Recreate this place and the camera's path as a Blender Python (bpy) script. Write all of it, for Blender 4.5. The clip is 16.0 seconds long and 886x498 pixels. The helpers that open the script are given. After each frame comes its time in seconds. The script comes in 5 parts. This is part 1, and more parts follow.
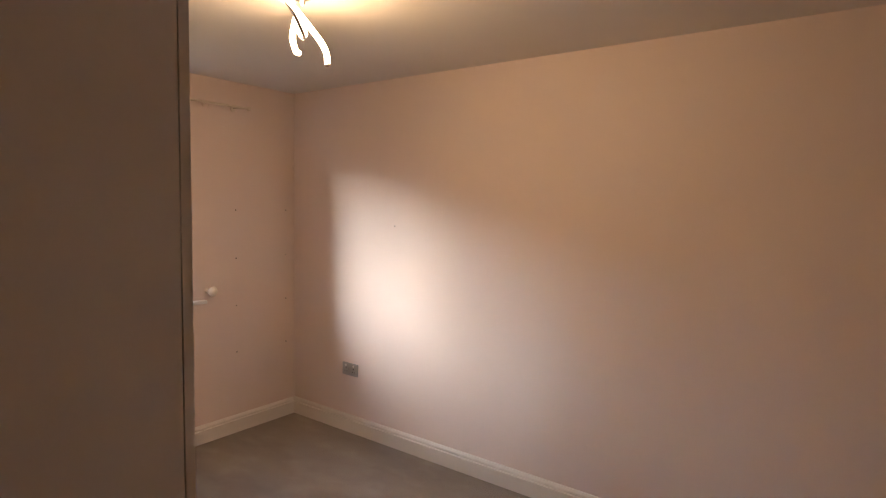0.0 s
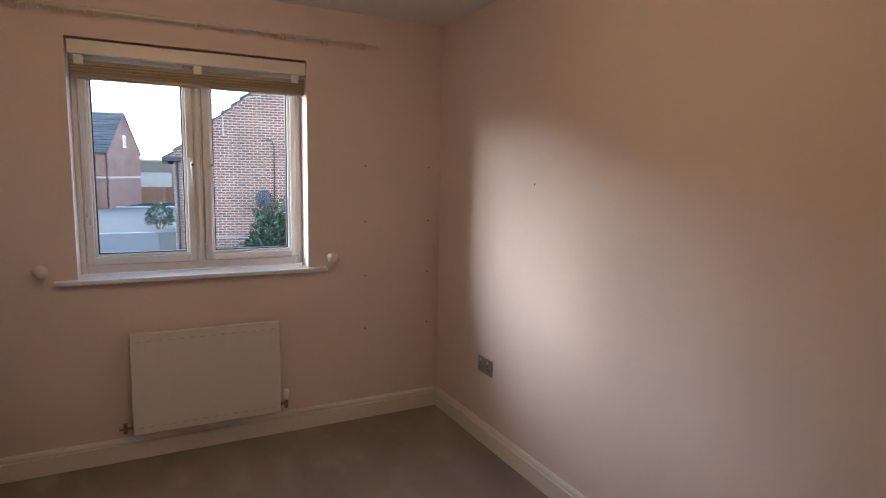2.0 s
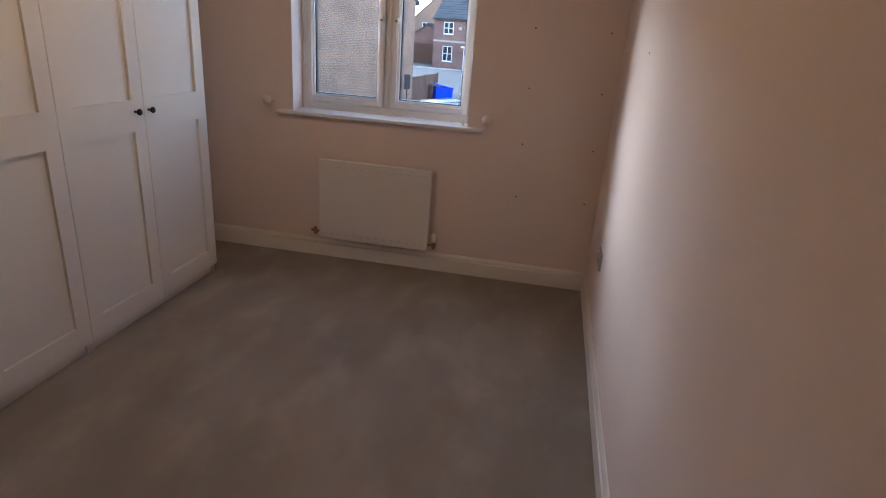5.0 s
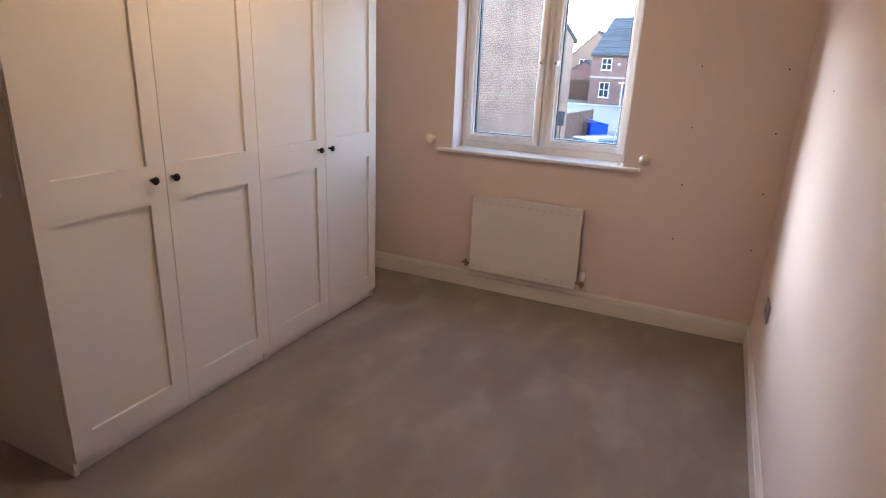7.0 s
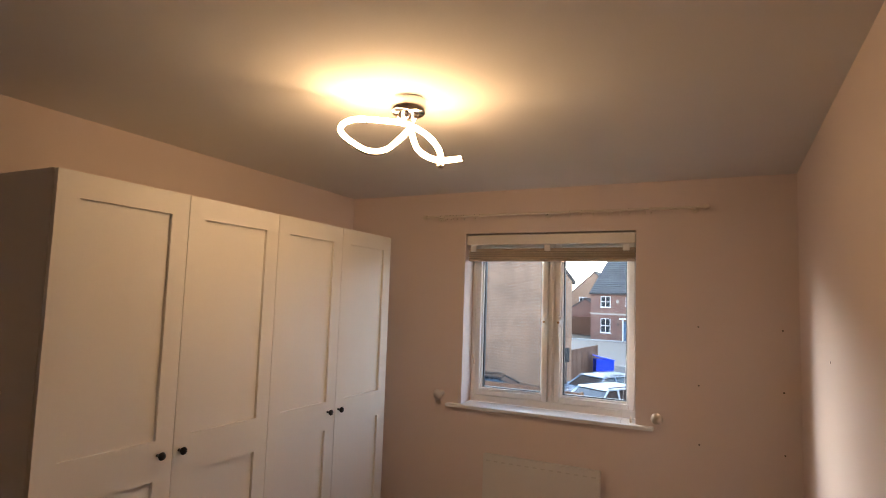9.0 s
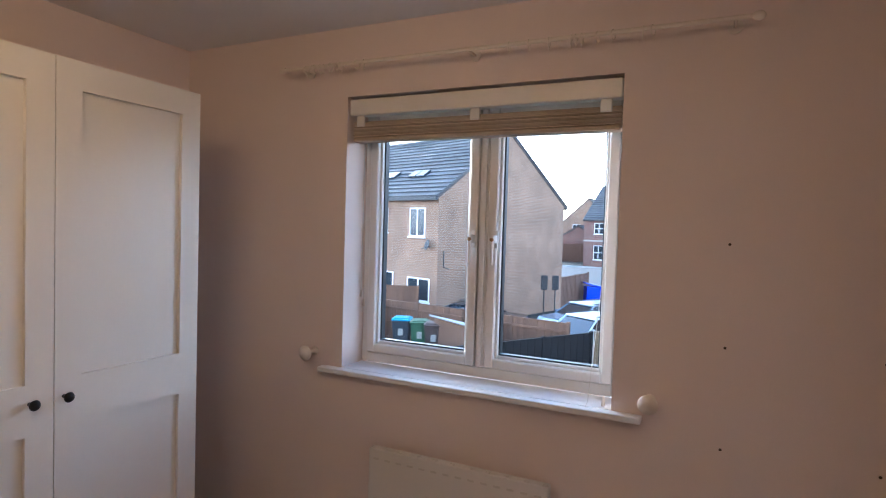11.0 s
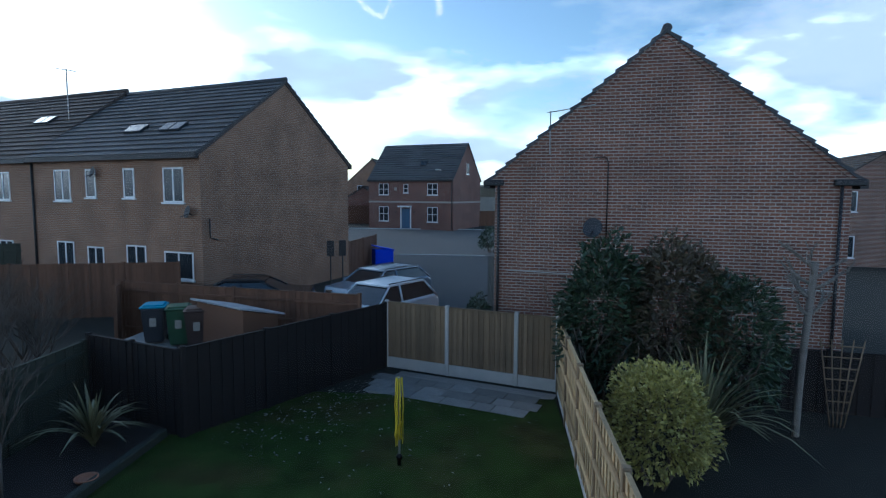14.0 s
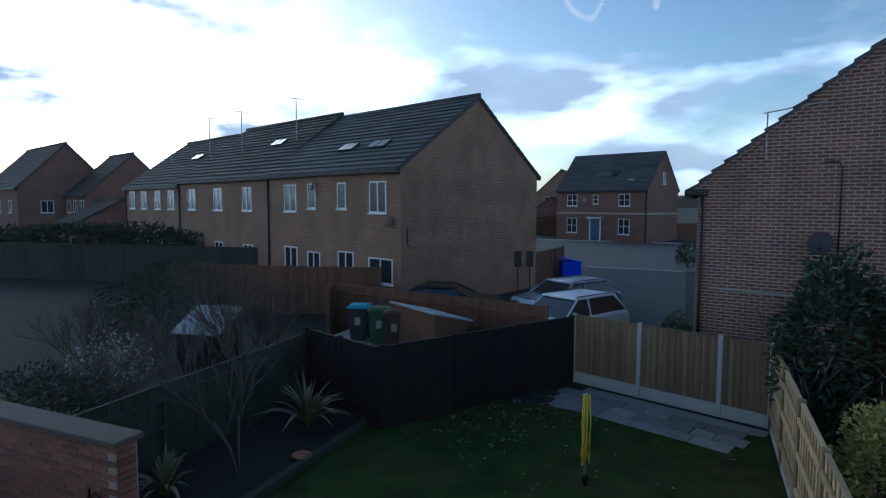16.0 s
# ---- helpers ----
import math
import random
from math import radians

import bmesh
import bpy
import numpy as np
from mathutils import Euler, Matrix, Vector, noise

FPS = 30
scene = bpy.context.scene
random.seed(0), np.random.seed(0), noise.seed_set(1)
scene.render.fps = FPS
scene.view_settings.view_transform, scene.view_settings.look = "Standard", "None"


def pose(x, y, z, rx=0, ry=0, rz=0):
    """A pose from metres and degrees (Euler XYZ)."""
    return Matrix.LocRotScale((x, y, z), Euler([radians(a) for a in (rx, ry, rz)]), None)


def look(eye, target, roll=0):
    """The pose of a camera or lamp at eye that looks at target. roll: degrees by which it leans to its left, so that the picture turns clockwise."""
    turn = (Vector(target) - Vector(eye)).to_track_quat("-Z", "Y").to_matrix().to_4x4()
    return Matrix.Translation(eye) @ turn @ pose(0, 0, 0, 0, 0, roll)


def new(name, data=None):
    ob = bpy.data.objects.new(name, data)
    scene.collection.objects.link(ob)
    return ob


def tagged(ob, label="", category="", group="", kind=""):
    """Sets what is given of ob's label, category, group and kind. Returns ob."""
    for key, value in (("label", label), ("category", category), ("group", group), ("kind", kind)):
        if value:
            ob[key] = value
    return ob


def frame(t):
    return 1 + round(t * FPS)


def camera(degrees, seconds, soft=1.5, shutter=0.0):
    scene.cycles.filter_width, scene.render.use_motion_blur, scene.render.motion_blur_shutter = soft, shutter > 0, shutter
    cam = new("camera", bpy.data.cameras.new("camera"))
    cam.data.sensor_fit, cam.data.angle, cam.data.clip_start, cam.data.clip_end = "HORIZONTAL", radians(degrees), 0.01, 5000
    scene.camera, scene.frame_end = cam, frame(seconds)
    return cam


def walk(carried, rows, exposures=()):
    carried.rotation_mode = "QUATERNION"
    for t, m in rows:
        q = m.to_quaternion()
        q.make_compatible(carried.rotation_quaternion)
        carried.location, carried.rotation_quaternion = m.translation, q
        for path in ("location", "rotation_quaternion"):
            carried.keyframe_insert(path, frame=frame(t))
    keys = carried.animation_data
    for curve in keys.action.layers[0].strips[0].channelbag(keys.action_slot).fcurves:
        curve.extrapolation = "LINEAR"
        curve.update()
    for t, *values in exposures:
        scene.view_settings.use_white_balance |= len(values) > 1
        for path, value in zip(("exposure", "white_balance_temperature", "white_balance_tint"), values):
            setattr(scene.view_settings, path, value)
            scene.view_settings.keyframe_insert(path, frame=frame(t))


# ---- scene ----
cam = camera(75.2, 16.0, soft=1.1)
PATH = [
    (0, (-2.74, -3.42, 1.59), (-1.143, -2.227, 1.432), 1.1),
    (0.5, (-2.537, -3.345, 1.525), (-0.978, -2.101, 1.339), 0.7),
    (1, (-2.26, -3.215, 1.503), (-0.86, -1.804, 1.278), 0.9),
    (1.5, (-1.955, -3.185, 1.475), (-0.84, -1.54, 1.226), 0.8),
    (2, (-1.621, -3.206, 1.473), (-0.712, -1.442, 1.22), 1.1),
    (2.5, (-1.348, -3.164, 1.482), (-0.655, -1.308, 1.208), 1.2),
    (3, (-1.018, -3.204, 1.484), (-0.633, -1.264, 1.184), 1.2),
    (3.5, (-0.730, -3.237, 1.475), (-0.600, -1.27, 1.12), 2.0),
    (4, (-0.563, -3.252, 1.475), (-0.599, -1.297, 1.052), 2.7),
    (4.5, (-0.405, -3.38, 1.46), (-0.560, -1.468, 0.892), 3.3),
    (4.7, (-0.355, -3.417, 1.455), (-0.566, -1.541, 0.797), 3.7),
    (6.8, (-0.309, -3.49, 1.465), (-1.098, -1.815, 0.708), 2.5),
    (7, (-0.339, -3.504, 1.48), (-1.141, -1.778, 0.865), 2.4),
    (7.5, (-0.341, -3.529, 1.543), (-1.196, -1.739, 1.288), 1.9),
    (8, (-0.333, -3.545, 1.59), (-1.224, -1.756, 1.655), 1.5),
    (8.5, (-0.326, -3.561, 1.62), (-1.224, -1.791, 1.864), 1.8),
    (9, (-0.34, -3.55, 1.622), (-1.225, -1.765, 1.799), 1.9),
    (9.2, (-0.36, -3.509, 1.604), (-1.228, -1.708, 1.677), 1.7),
    (11.3, (-0.593, -1.669, 1.534), (-1.453, 0.135, 1.455), 1.9),
    (11.5, (-0.664, -1.46, 1.523), (-1.51, 0.35, 1.44), 1.9),
    (11.6, (-0.704, -1.354, 1.516), (-1.544, 0.46, 1.437), 2.0),
    (12, (-0.818, -0.948, 1.531), (-1.615, 0.884, 1.44), 1.4),
    (12.2, (-0.862, -0.758, 1.522), (-1.617, 1.092, 1.421), 1.0),
    (12.5, (-0.926, -0.488, 1.531), (-1.604, 1.39, 1.415), 1.1),
    (13, (-1.024, -0.146, 1.492), (-1.526, 1.784, 1.351), 0.5),
    (13.5, (-1.082, 0.06, 1.49), (-1.378, 2.03, 1.314), 0.4),
    (14, (-1.075, 0.150, 1.49), (-1.233, 2.135, 1.302), 0.3),
    (14.5, (-1.08, 0.165, 1.497), (-1.274, 2.147, 1.317), -0.2),
    (15, (-1.098, 0.168, 1.495), (-1.484, 2.125, 1.342), -0.1),
    (15.5, (-1.12, 0.168, 1.504), (-1.715, 2.07, 1.345), 0.3),
    (16, (-1.139, 0.168, 1.479), (-1.918, 2.004, 1.327), 0.2),
]
walk(cam, [(t, look(eye, target, roll)) for t, eye, target, roll in PATH],
     exposures=[(0, 2.6, 5750, 8), (1, 2.3, 5700, 8), (2.5, 1.87, 5350, 8), (3.5, 1.84, 5200, 8), (4.5, 1.84, 5100, 8), (7, 2.65, 5150, 8), (8, 2.15, 5750, 8), (9.2, 2.1, 5950, 8),
                (11.4, 2.1, 4850, 7), (12.2, 1.35, 4750, 6), (13.0, 0.2, 5000, 9), (13.5, -0.4, 4950, 4), (14.5, -0.87, 4900, 3), (16, -1.2, 4900, 4)])

# ---- world and sun ----
SUN_AZ, SUN_EL = radians(52), radians(14)  # to the left of straight out of the window
world = bpy.data.worlds.new("sky")
scene.world = world
world.use_nodes = True
wn, wl = world.node_tree.nodes, world.node_tree.links
wn.clear()
w_out = wn.new("ShaderNodeOutputWorld")
w_bg = wn.new("ShaderNodeBackground")
w_sky = wn.new("ShaderNodeTexSky")
w_sky.sky_type = "NISHITA"
w_sky.sun_disc = False
w_sky.sun_elevation, w_sky.sun_rotation = SUN_EL, -SUN_AZ
w_co = wn.new("ShaderNodeTexCoord")
w_map = wn.new("ShaderNodeMapping")
w_map.inputs["Scale"].default_value = (1.5, 1.5, 4.0)
w_map.inputs["Location"].default_value = (0.35, 0.2, 0.1)
w_noise = wn.new("ShaderNodeTexNoise")
w_noise.inputs["Scale"].default_value = 1.7
w_noise.inputs["Detail"].default_value = 8
w_noise.inputs["Roughness"].default_value = 0.55
w_ramp = wn.new("ShaderNodeValToRGB")
w_ramp.color_ramp.elements[0].position, w_ramp.color_ramp.elements[1].position = 0.47, 0.62
w_noise2 = wn.new("ShaderNodeTexNoise")
w_noise2.inputs["Scale"].default_value = 2.3
w_noise2.inputs["Detail"].default_value = 6
w_ramp2 = wn.new("ShaderNodeValToRGB")
w_ramp2.color_ramp.elements[0].position, w_ramp2.color_ramp.elements[1].position = 0.46, 0.64
w_ramp2.color_ramp.elements[0].color = (8.5, 9, 10, 1)
w_ramp2.color_ramp.elements[1].color = (36, 36, 36, 1)
w_mix = wn.new("ShaderNodeMix")
w_mix.data_type = "RGBA"
wl.new(w_co.outputs["Generated"], w_map.inputs[0])
wl.new(w_map.outputs[0], w_noise.inputs["Vector"])
wl.new(w_map.outputs[0], w_noise2.inputs["Vector"])
w_sep = wn.new("ShaderNodeSeparateXYZ")
w_band = wn.new("ShaderNodeMapRange")   # cloud banks low down, clear blue overhead
w_band.inputs["From Min"].default_value, w_band.inputs["From Max"].default_value = 0.20, 0.40
w_band.inputs["To Min"].default_value, w_band.inputs["To Max"].default_value = 0.09, -0.17
w_sum = wn.new("ShaderNodeMath")
wl.new(w_co.outputs["Generated"], w_sep.inputs[0])
wl.new(w_sep.outputs[2], w_band.inputs["Value"])
wl.new(w_noise.outputs[0], w_sum.inputs[0])
wl.new(w_band.outputs[0], w_sum.inputs[1])
wl.new(w_sum.outputs[0], w_ramp.inputs[0])
wl.new(w_noise2.outputs[0], w_ramp2.inputs[0])
wl.new(w_ramp.outputs[0], w_mix.inputs["Factor"])
w_gain = wn.new("ShaderNodeVectorMath")
w_gain.operation = "SCALE"
w_gain.inputs["Scale"].default_value = 2.0
wl.new(w_sky.outputs[0], w_gain.inputs[0])
wl.new(w_gain.outputs[0], w_mix.inputs["A"])
wl.new(w_ramp2.outputs[0], w_mix.inputs["B"])
wl.new(w_mix.outputs["Result"], w_bg.inputs["Color"])
w_bg.inputs["Strength"].default_value = 0.15
wl.new(w_bg.outputs[0], w_out.inputs[0])

sun_data = bpy.data.lights.new("sun", "SUN")
sun_data.energy, sun_data.angle, sun_data.color = 1.6, radians(34), (1.0, 0.95, 0.88)
sun = new("sun", sun_data)
sun.matrix_world = look((-30, 30, 20), (-30 + math.sin(SUN_AZ) * math.cos(SUN_EL), 30 - math.cos(SUN_AZ) * math.cos(SUN_EL), 20 - math.sin(SUN_EL)))

# ---- materials ----


def material(name, color, rough=0.6, metal=0.0, var=0.12, scale=6.0, fine=80.0, bump=0.1, spec=None, islands=False, objects=False, stretch=(1, 1, 1), second=None, secscale=2.0, secpos=(0.45, 0.65)):
    m = bpy.data.materials.new(name)
    m.use_nodes = True
    n, k = m.node_tree.nodes, m.node_tree.links
    b = n["Principled BSDF"]
    b.inputs["Roughness"].default_value, b.inputs["Metallic"].default_value = rough, metal
    if spec is not None:
        b.inputs["Specular IOR Level"].default_value = spec
    co = n.new("ShaderNodeTexCoord")
    mp = n.new("ShaderNodeMapping")
    mp.inputs["Scale"].default_value = stretch
    k.new(co.outputs["Object"], mp.inputs[0])
    big = n.new("ShaderNodeTexNoise")
    big.inputs["Scale"].default_value, big.inputs["Detail"].default_value = scale, 5
    small = n.new("ShaderNodeTexNoise")
    small.inputs["Scale"].default_value, small.inputs["Detail"].default_value = fine, 3
    for t in (big, small):
        k.new(mp.outputs[0], t.inputs["Vector"])
    add = n.new("ShaderNodeMath")
    add.operation = "MULTIPLY_ADD"
    k.new(small.outputs[0], add.inputs[0])
    add.inputs[1].default_value = 0.5
    k.new(big.outputs[0], add.inputs[2])
    rng = n.new("ShaderNodeMapRange")
    rng.inputs["From Min"].default_value, rng.inputs["From Max"].default_value = 0.45, 1.05
    rng.inputs["To Min"].default_value, rng.inputs["To Max"].default_value = 1 - var, 1 + var
    k.new(add.outputs[0], rng.inputs["Value"])
    value = rng.outputs[0]
    if islands or objects:
        src = n.new("ShaderNodeNewGeometry" if islands else "ShaderNodeObjectInfo")
        r2 = n.new("ShaderNodeMapRange")
        r2.inputs["To Min"].default_value, r2.inputs["To Max"].default_value = 0.72, 1.25
        k.new(src.outputs["Random Per Island" if islands else "Random"], r2.inputs["Value"])
        mu = n.new("ShaderNodeMath")
        mu.operation = "MULTIPLY"
        k.new(value, mu.inputs[0])
        k.new(r2.outputs[0], mu.inputs[1])
        value = mu.outputs[0]
    sc = n.new("ShaderNodeVectorMath")
    sc.operation = "SCALE"
    if second:
        nz = n.new("ShaderNodeTexNoise")
        nz.inputs["Scale"].default_value, nz.inputs["Detail"].default_value = secscale, 6
        k.new(mp.outputs[0], nz.inputs["Vector"])
        rp = n.new("ShaderNodeValToRGB")
        rp.color_ramp.elements[0].position, rp.color_ramp.elements[1].position = secpos
        rp.color_ramp.elements[0].color, rp.color_ramp.elements[1].color = (*color, 1), (*second, 1)
        k.new(nz.outputs[0], rp.inputs[0])
        k.new(rp.outputs[0], sc.inputs[0])
    else:
        sc.inputs[0].default_value = color
    k.new(value, sc.inputs["Scale"])
    k.new(sc.outputs[0], b.inputs["Base Color"])
    bp = n.new("ShaderNodeBump")
    bp.inputs["Strength"].default_value, bp.inputs["Distance"].default_value = bump, 0.01
    k.new(small.outputs[0], bp.inputs["Height"])
    k.new(bp.outputs[0], b.inputs["Normal"])
    return m


def brick_material(name, c1, c2, mortar):
    m = bpy.data.materials.new(name)
    m.use_nodes = True
    n, k = m.node_tree.nodes, m.node_tree.links
    b = n["Principled BSDF"]
    b.inputs["Roughness"].default_value = 0.9
    co = n.new("ShaderNodeTexCoord")
    sep = n.new("ShaderNodeSeparateXYZ")
    k.new(co.outputs["Object"], sep.inputs[0])
    s = n.new("ShaderNodeMath")
    k.new(sep.outputs[0], s.inputs[0])
    k.new(sep.outputs[1], s.inputs[1])
    cb = n.new("ShaderNodeCombineXYZ")
    k.new(s.outputs[0], cb.inputs[0])
    k.new(sep.outputs[2], cb.inputs[1])
    br = n.new("ShaderNodeTexBrick")
    br.inputs["Scale"].default_value = 1.0
    br.inputs["Brick Width"].default_value, br.inputs["Row Height"].default_value = 0.225, 0.075
    br.inputs["Mortar Size"].default_value, br.inputs["Mortar Smooth"].default_value = 0.0105, 0.1
    br.inputs["Bias"].default_value = -0.2
    br.inputs["Color1"].default_value, br.inputs["Color2"].default_value, br.inputs["Mortar"].default_value = (*c1, 1), (*c2, 1), (*mortar, 1)
    k.new(cb.outputs[0], br.inputs["Vector"])
    nz = n.new("ShaderNodeTexNoise")
    nz.inputs["Scale"].default_value, nz.inputs["Detail"].default_value = 0.9, 6
    k.new(co.outputs["Object"], nz.inputs["Vector"])
    rg = n.new("ShaderNodeMapRange")
    rg.inputs["From Min"].default_value, rg.inputs["From Max"].default_value = 0.3, 0.7
    rg.inputs["To Min"].default_value, rg.inputs["To Max"].default_value = 0.75, 1.2
    k.new(nz.outputs[0], rg.inputs["Value"])
    sc = n.new("ShaderNodeVectorMath")
    sc.operation = "SCALE"
    k.new(br.outputs["Color"], sc.inputs[0])
    k.new(rg.outputs[0], sc.inputs["Scale"])
    k.new(sc.outputs[0], b.inputs["Base Color"])
    bp = n.new("ShaderNodeBump")
    bp.inputs["Strength"].default_value, bp.inputs["Distance"].default_value = 0.6, 0.01
    bp.invert = True
    k.new(br.outputs["Fac"], bp.inputs["Height"])
    k.new(bp.outputs[0], b.inputs["Normal"])
    return m


def glass_material(name, tint=(1, 1, 1), rough=0.0):
    m = bpy.data.materials.new(name)
    m.use_nodes = True
    n, k = m.node_tree.nodes, m.node_tree.links
    n.remove(n["Principled BSDF"])
    tr = n.new("ShaderNodeBsdfTransparent")
    tr.inputs[0].default_value = (*tint, 1)
    gl = n.new("ShaderNodeBsdfGlossy")
    gl.inputs["Roughness"].default_value = rough
    mx = n.new("ShaderNodeMixShader")
    mx.inputs[0].default_value = 0.02
    k.new(tr.outputs[0], mx.inputs[1])
    k.new(gl.outputs[0], mx.inputs[2])
    k.new(mx.outputs[0], n["Material Output"].inputs[0])
    return m


def glow(name, color, strength):
    m = bpy.data.materials.new(name)
    m.use_nodes = True
    b = m.node_tree.nodes["Principled BSDF"]
    b.inputs["Base Color"].default_value = (0.9, 0.88, 0.82, 1)
    b.inputs["Emission Color"].default_value = (*color, 1)
    b.inputs["Emission Strength"].default_value = strength
    return m


M_WALL = material("pink_paint", (0.76, 0.64, 0.585), 0.75, var=0.03, scale=1.2, fine=180, bump=0.06)
M_CEIL = material("white_ceiling_paint", (0.74, 0.71, 0.68), 0.85, var=0.03, scale=1.5, fine=150, bump=0.08)
M_CARPET = material("grey_beige_carpet", (0.38, 0.33, 0.28), 1.0, var=0.22, scale=2.2, fine=260, bump=0.9, spec=0.1, second=(0.47, 0.42, 0.36), secscale=3.6, secpos=(0.5, 0.74), stretch=(1.25, 0.7, 1))
M_GLOSS = material("white_gloss_paint", (0.76, 0.71, 0.65), 0.35, var=0.03, scale=3, fine=60, bump=0.02)
M_UPVC = material("white_upvc", (0.80, 0.79, 0.77), 0.3, var=0.02, scale=3, fine=40, bump=0.01)
M_SILL = material("white_sill_paint", (0.82, 0.81, 0.80), 0.28, var=0.03, scale=4, fine=50, bump=0.02)
M_WARD = material("white_wardrobe_foil", (0.74, 0.71, 0.66), 0.45, var=0.02, scale=2, fine=90, bump=0.02)
# greyer than the radiator enamel: shadow of its pressed ribs put into the colour
M_RIBSHADE = material("shaded_radiator_rib", (0.62, 0.58, 0.53), 0.6, var=0.04)
M_RAD = material("white_radiator_enamel", (0.74, 0.70, 0.66), 0.35, var=0.02, bump=0.02)
M_DARK = material("black_metal", (0.012, 0.011, 0.011), 0.35, 0.6, var=0.1)
M_BRASS = material("worn_brass", (0.38, 0.25, 0.13), 0.4, 1.0, var=0.2, scale=20)
M_CHROME = material("chrome", (0.75, 0.73, 0.70), 0.12, 1.0, var=0.02, bump=0.0)
M_STEEL = material("socket_steel", (0.42, 0.42, 0.42), 0.35, 0.8, var=0.04)
M_SLAT = material("limed_wood_slat", (0.47, 0.38, 0.29), 0.6, var=0.25, scale=3, fine=60, stretch=(1, 8, 20), objects=True)
M_RAIL = material("cream_painted_wood", (0.72, 0.63, 0.54), 0.45, var=0.05)
M_HOLE = material("drill_hole_plug", (0.06, 0.04, 0.03), 0.9)
M_RUBBER = material("black_gasket", (0.015, 0.016, 0.02), 0.5)
M_CORD = material("white_cord", (0.7, 0.68, 0.64), 0.8)
M_GLASS = glass_material("window_glass", (0.97, 0.98, 0.98))
M_LED = glow("warm_led_tube", (1.0, 0.60, 0.28), 17)
M_BRICK_R = brick_material("red_brown_brick", (0.235, 0.10, 0.06), (0.13, 0.06, 0.045), (0.46, 0.39, 0.33))
M_BRICK_L = brick_material("orange_buff_brick", (0.31, 0.165, 0.095), (0.22, 0.11, 0.065), (0.34, 0.26, 0.19))
M_BRICK_F = brick_material("dark_red_brick", (0.22, 0.09, 0.06), (0.16, 0.07, 0.05), (0.24, 0.19, 0.16))
M_TILE = material("grey_concrete_tile", (0.085, 0.085, 0.088), 0.8, var=0.25, scale=1.5, fine=30, islands=True)
M_TILE_BROWN = material("brown_concrete_tile", (0.075, 0.06, 0.052), 0.8, var=0.25, scale=1.5, fine=30, islands=True)
M_FASCIA = material("black_fascia", (0.02, 0.02, 0.022), 0.5)
M_WPANE = material("dark_house_pane", (0.03, 0.036, 0.042), 0.08, var=0.1, spec=0.45)
M_STONE = material("pale_stone_band", (0.42, 0.37, 0.31), 0.85)
M_FWOOD = material("fence_wood", (0.21, 0.145, 0.085), 0.85, var=0.25, scale=3, fine=40, stretch=(6, 6, 0.8), objects=True, bump=0.3)
M_FWOOD_NEW = material("new_fence_wood", (0.42, 0.30, 0.16), 0.85, var=0.2, scale=3, fine=40, stretch=(6, 6, 0.8), objects=True, bump=0.3)
M_FDARK = material("dark_stained_wood", (0.010, 0.008, 0.008), 0.9, var=0.3, scale=3, fine=40, stretch=(6, 6, 0.8), objects=True, bump=0.3)
M_FRED = material("red_brown_stained_wood", (0.15, 0.075, 0.042), 0.85, var=0.25, scale=3, fine=40, stretch=(6, 6, 0.8), objects=True, bump=0.3)
M_FGREEN = material("weathered_green_wood", (0.036, 0.042, 0.03), 0.9, var=0.35, scale=3, fine=40, stretch=(4, 4, 0.8), objects=True, bump=0.3)
M_CONC = material("pale_concrete", (0.46, 0.44, 0.41), 0.9, var=0.15, scale=4, fine=70, bump=0.3)
M_SLAB = material("grey_paving_slab", (0.26, 0.245, 0.225), 0.9, var=0.2, scale=3, fine=60, bump=0.3, objects=True)
M_COPING = material("weathered_brown_coping", (0.10, 0.082, 0.065), 0.9, var=0.35, scale=5, fine=60, bump=0.4)
M_GRAVEL = material("pale_gravel", (0.33, 0.30, 0.27), 0.95, var=0.5, scale=25, fine=90, bump=1.0)
M_LAWN = material("lawn_grass", (0.036, 0.058, 0.012), 0.95, var=0.5, scale=2.2, fine=45, bump=0.8, spec=0.1, second=(0.058, 0.056, 0.018), secscale=0.8)
M_SOIL = material("dark_soil", (0.025, 0.019, 0.015), 1.0, var=0.4, scale=6, fine=50, bump=1.0)
M_GROUND = material("rough_ground", (0.021, 0.02, 0.013), 1.0, var=0.4, scale=0.8, fine=20, bump=0.6)
M_ROAD = material("asphalt", (0.052, 0.054, 0.058), 0.9, var=0.2, scale=0.7, fine=60, bump=0.4)
M_PAVE = material("pale_block_paving", (0.13, 0.118, 0.105), 0.9, var=0.15, scale=0.6, fine=40, bump=0.3)
M_LEAF = material("dark_laurel_leaf", (0.034, 0.06, 0.028), 0.35, var=0.3, scale=3, islands=True)
M_LEAF_RED = material("reddish_photinia_leaf", (0.085, 0.066, 0.036), 0.38, var=0.4, scale=3, islands=True)
M_LEAF_GOLD = material("golden_euonymus_leaf", (0.34, 0.30, 0.08), 0.55, var=0.4, scale=3, islands=True)
M_LEAF_FLAX = material("flax_blade", (0.19, 0.18, 0.09), 0.5, var=0.3, scale=3, islands=True)
M_HEDGE = material("hedge_leaf", (0.03, 0.045, 0.02), 0.7, var=0.4, scale=3, islands=True)
M_BARK = material("pale_bark", (0.20, 0.175, 0.15), 0.9, var=0.35, scale=8, fine=60, bump=0.5)
M_TWIG = material("brown_twig", (0.11, 0.086, 0.066), 0.9, var=0.3, scale=8)
M_BLOSSOM = material("pale_dry_seedhead", (0.34, 0.31, 0.27), 0.8, islands=True)
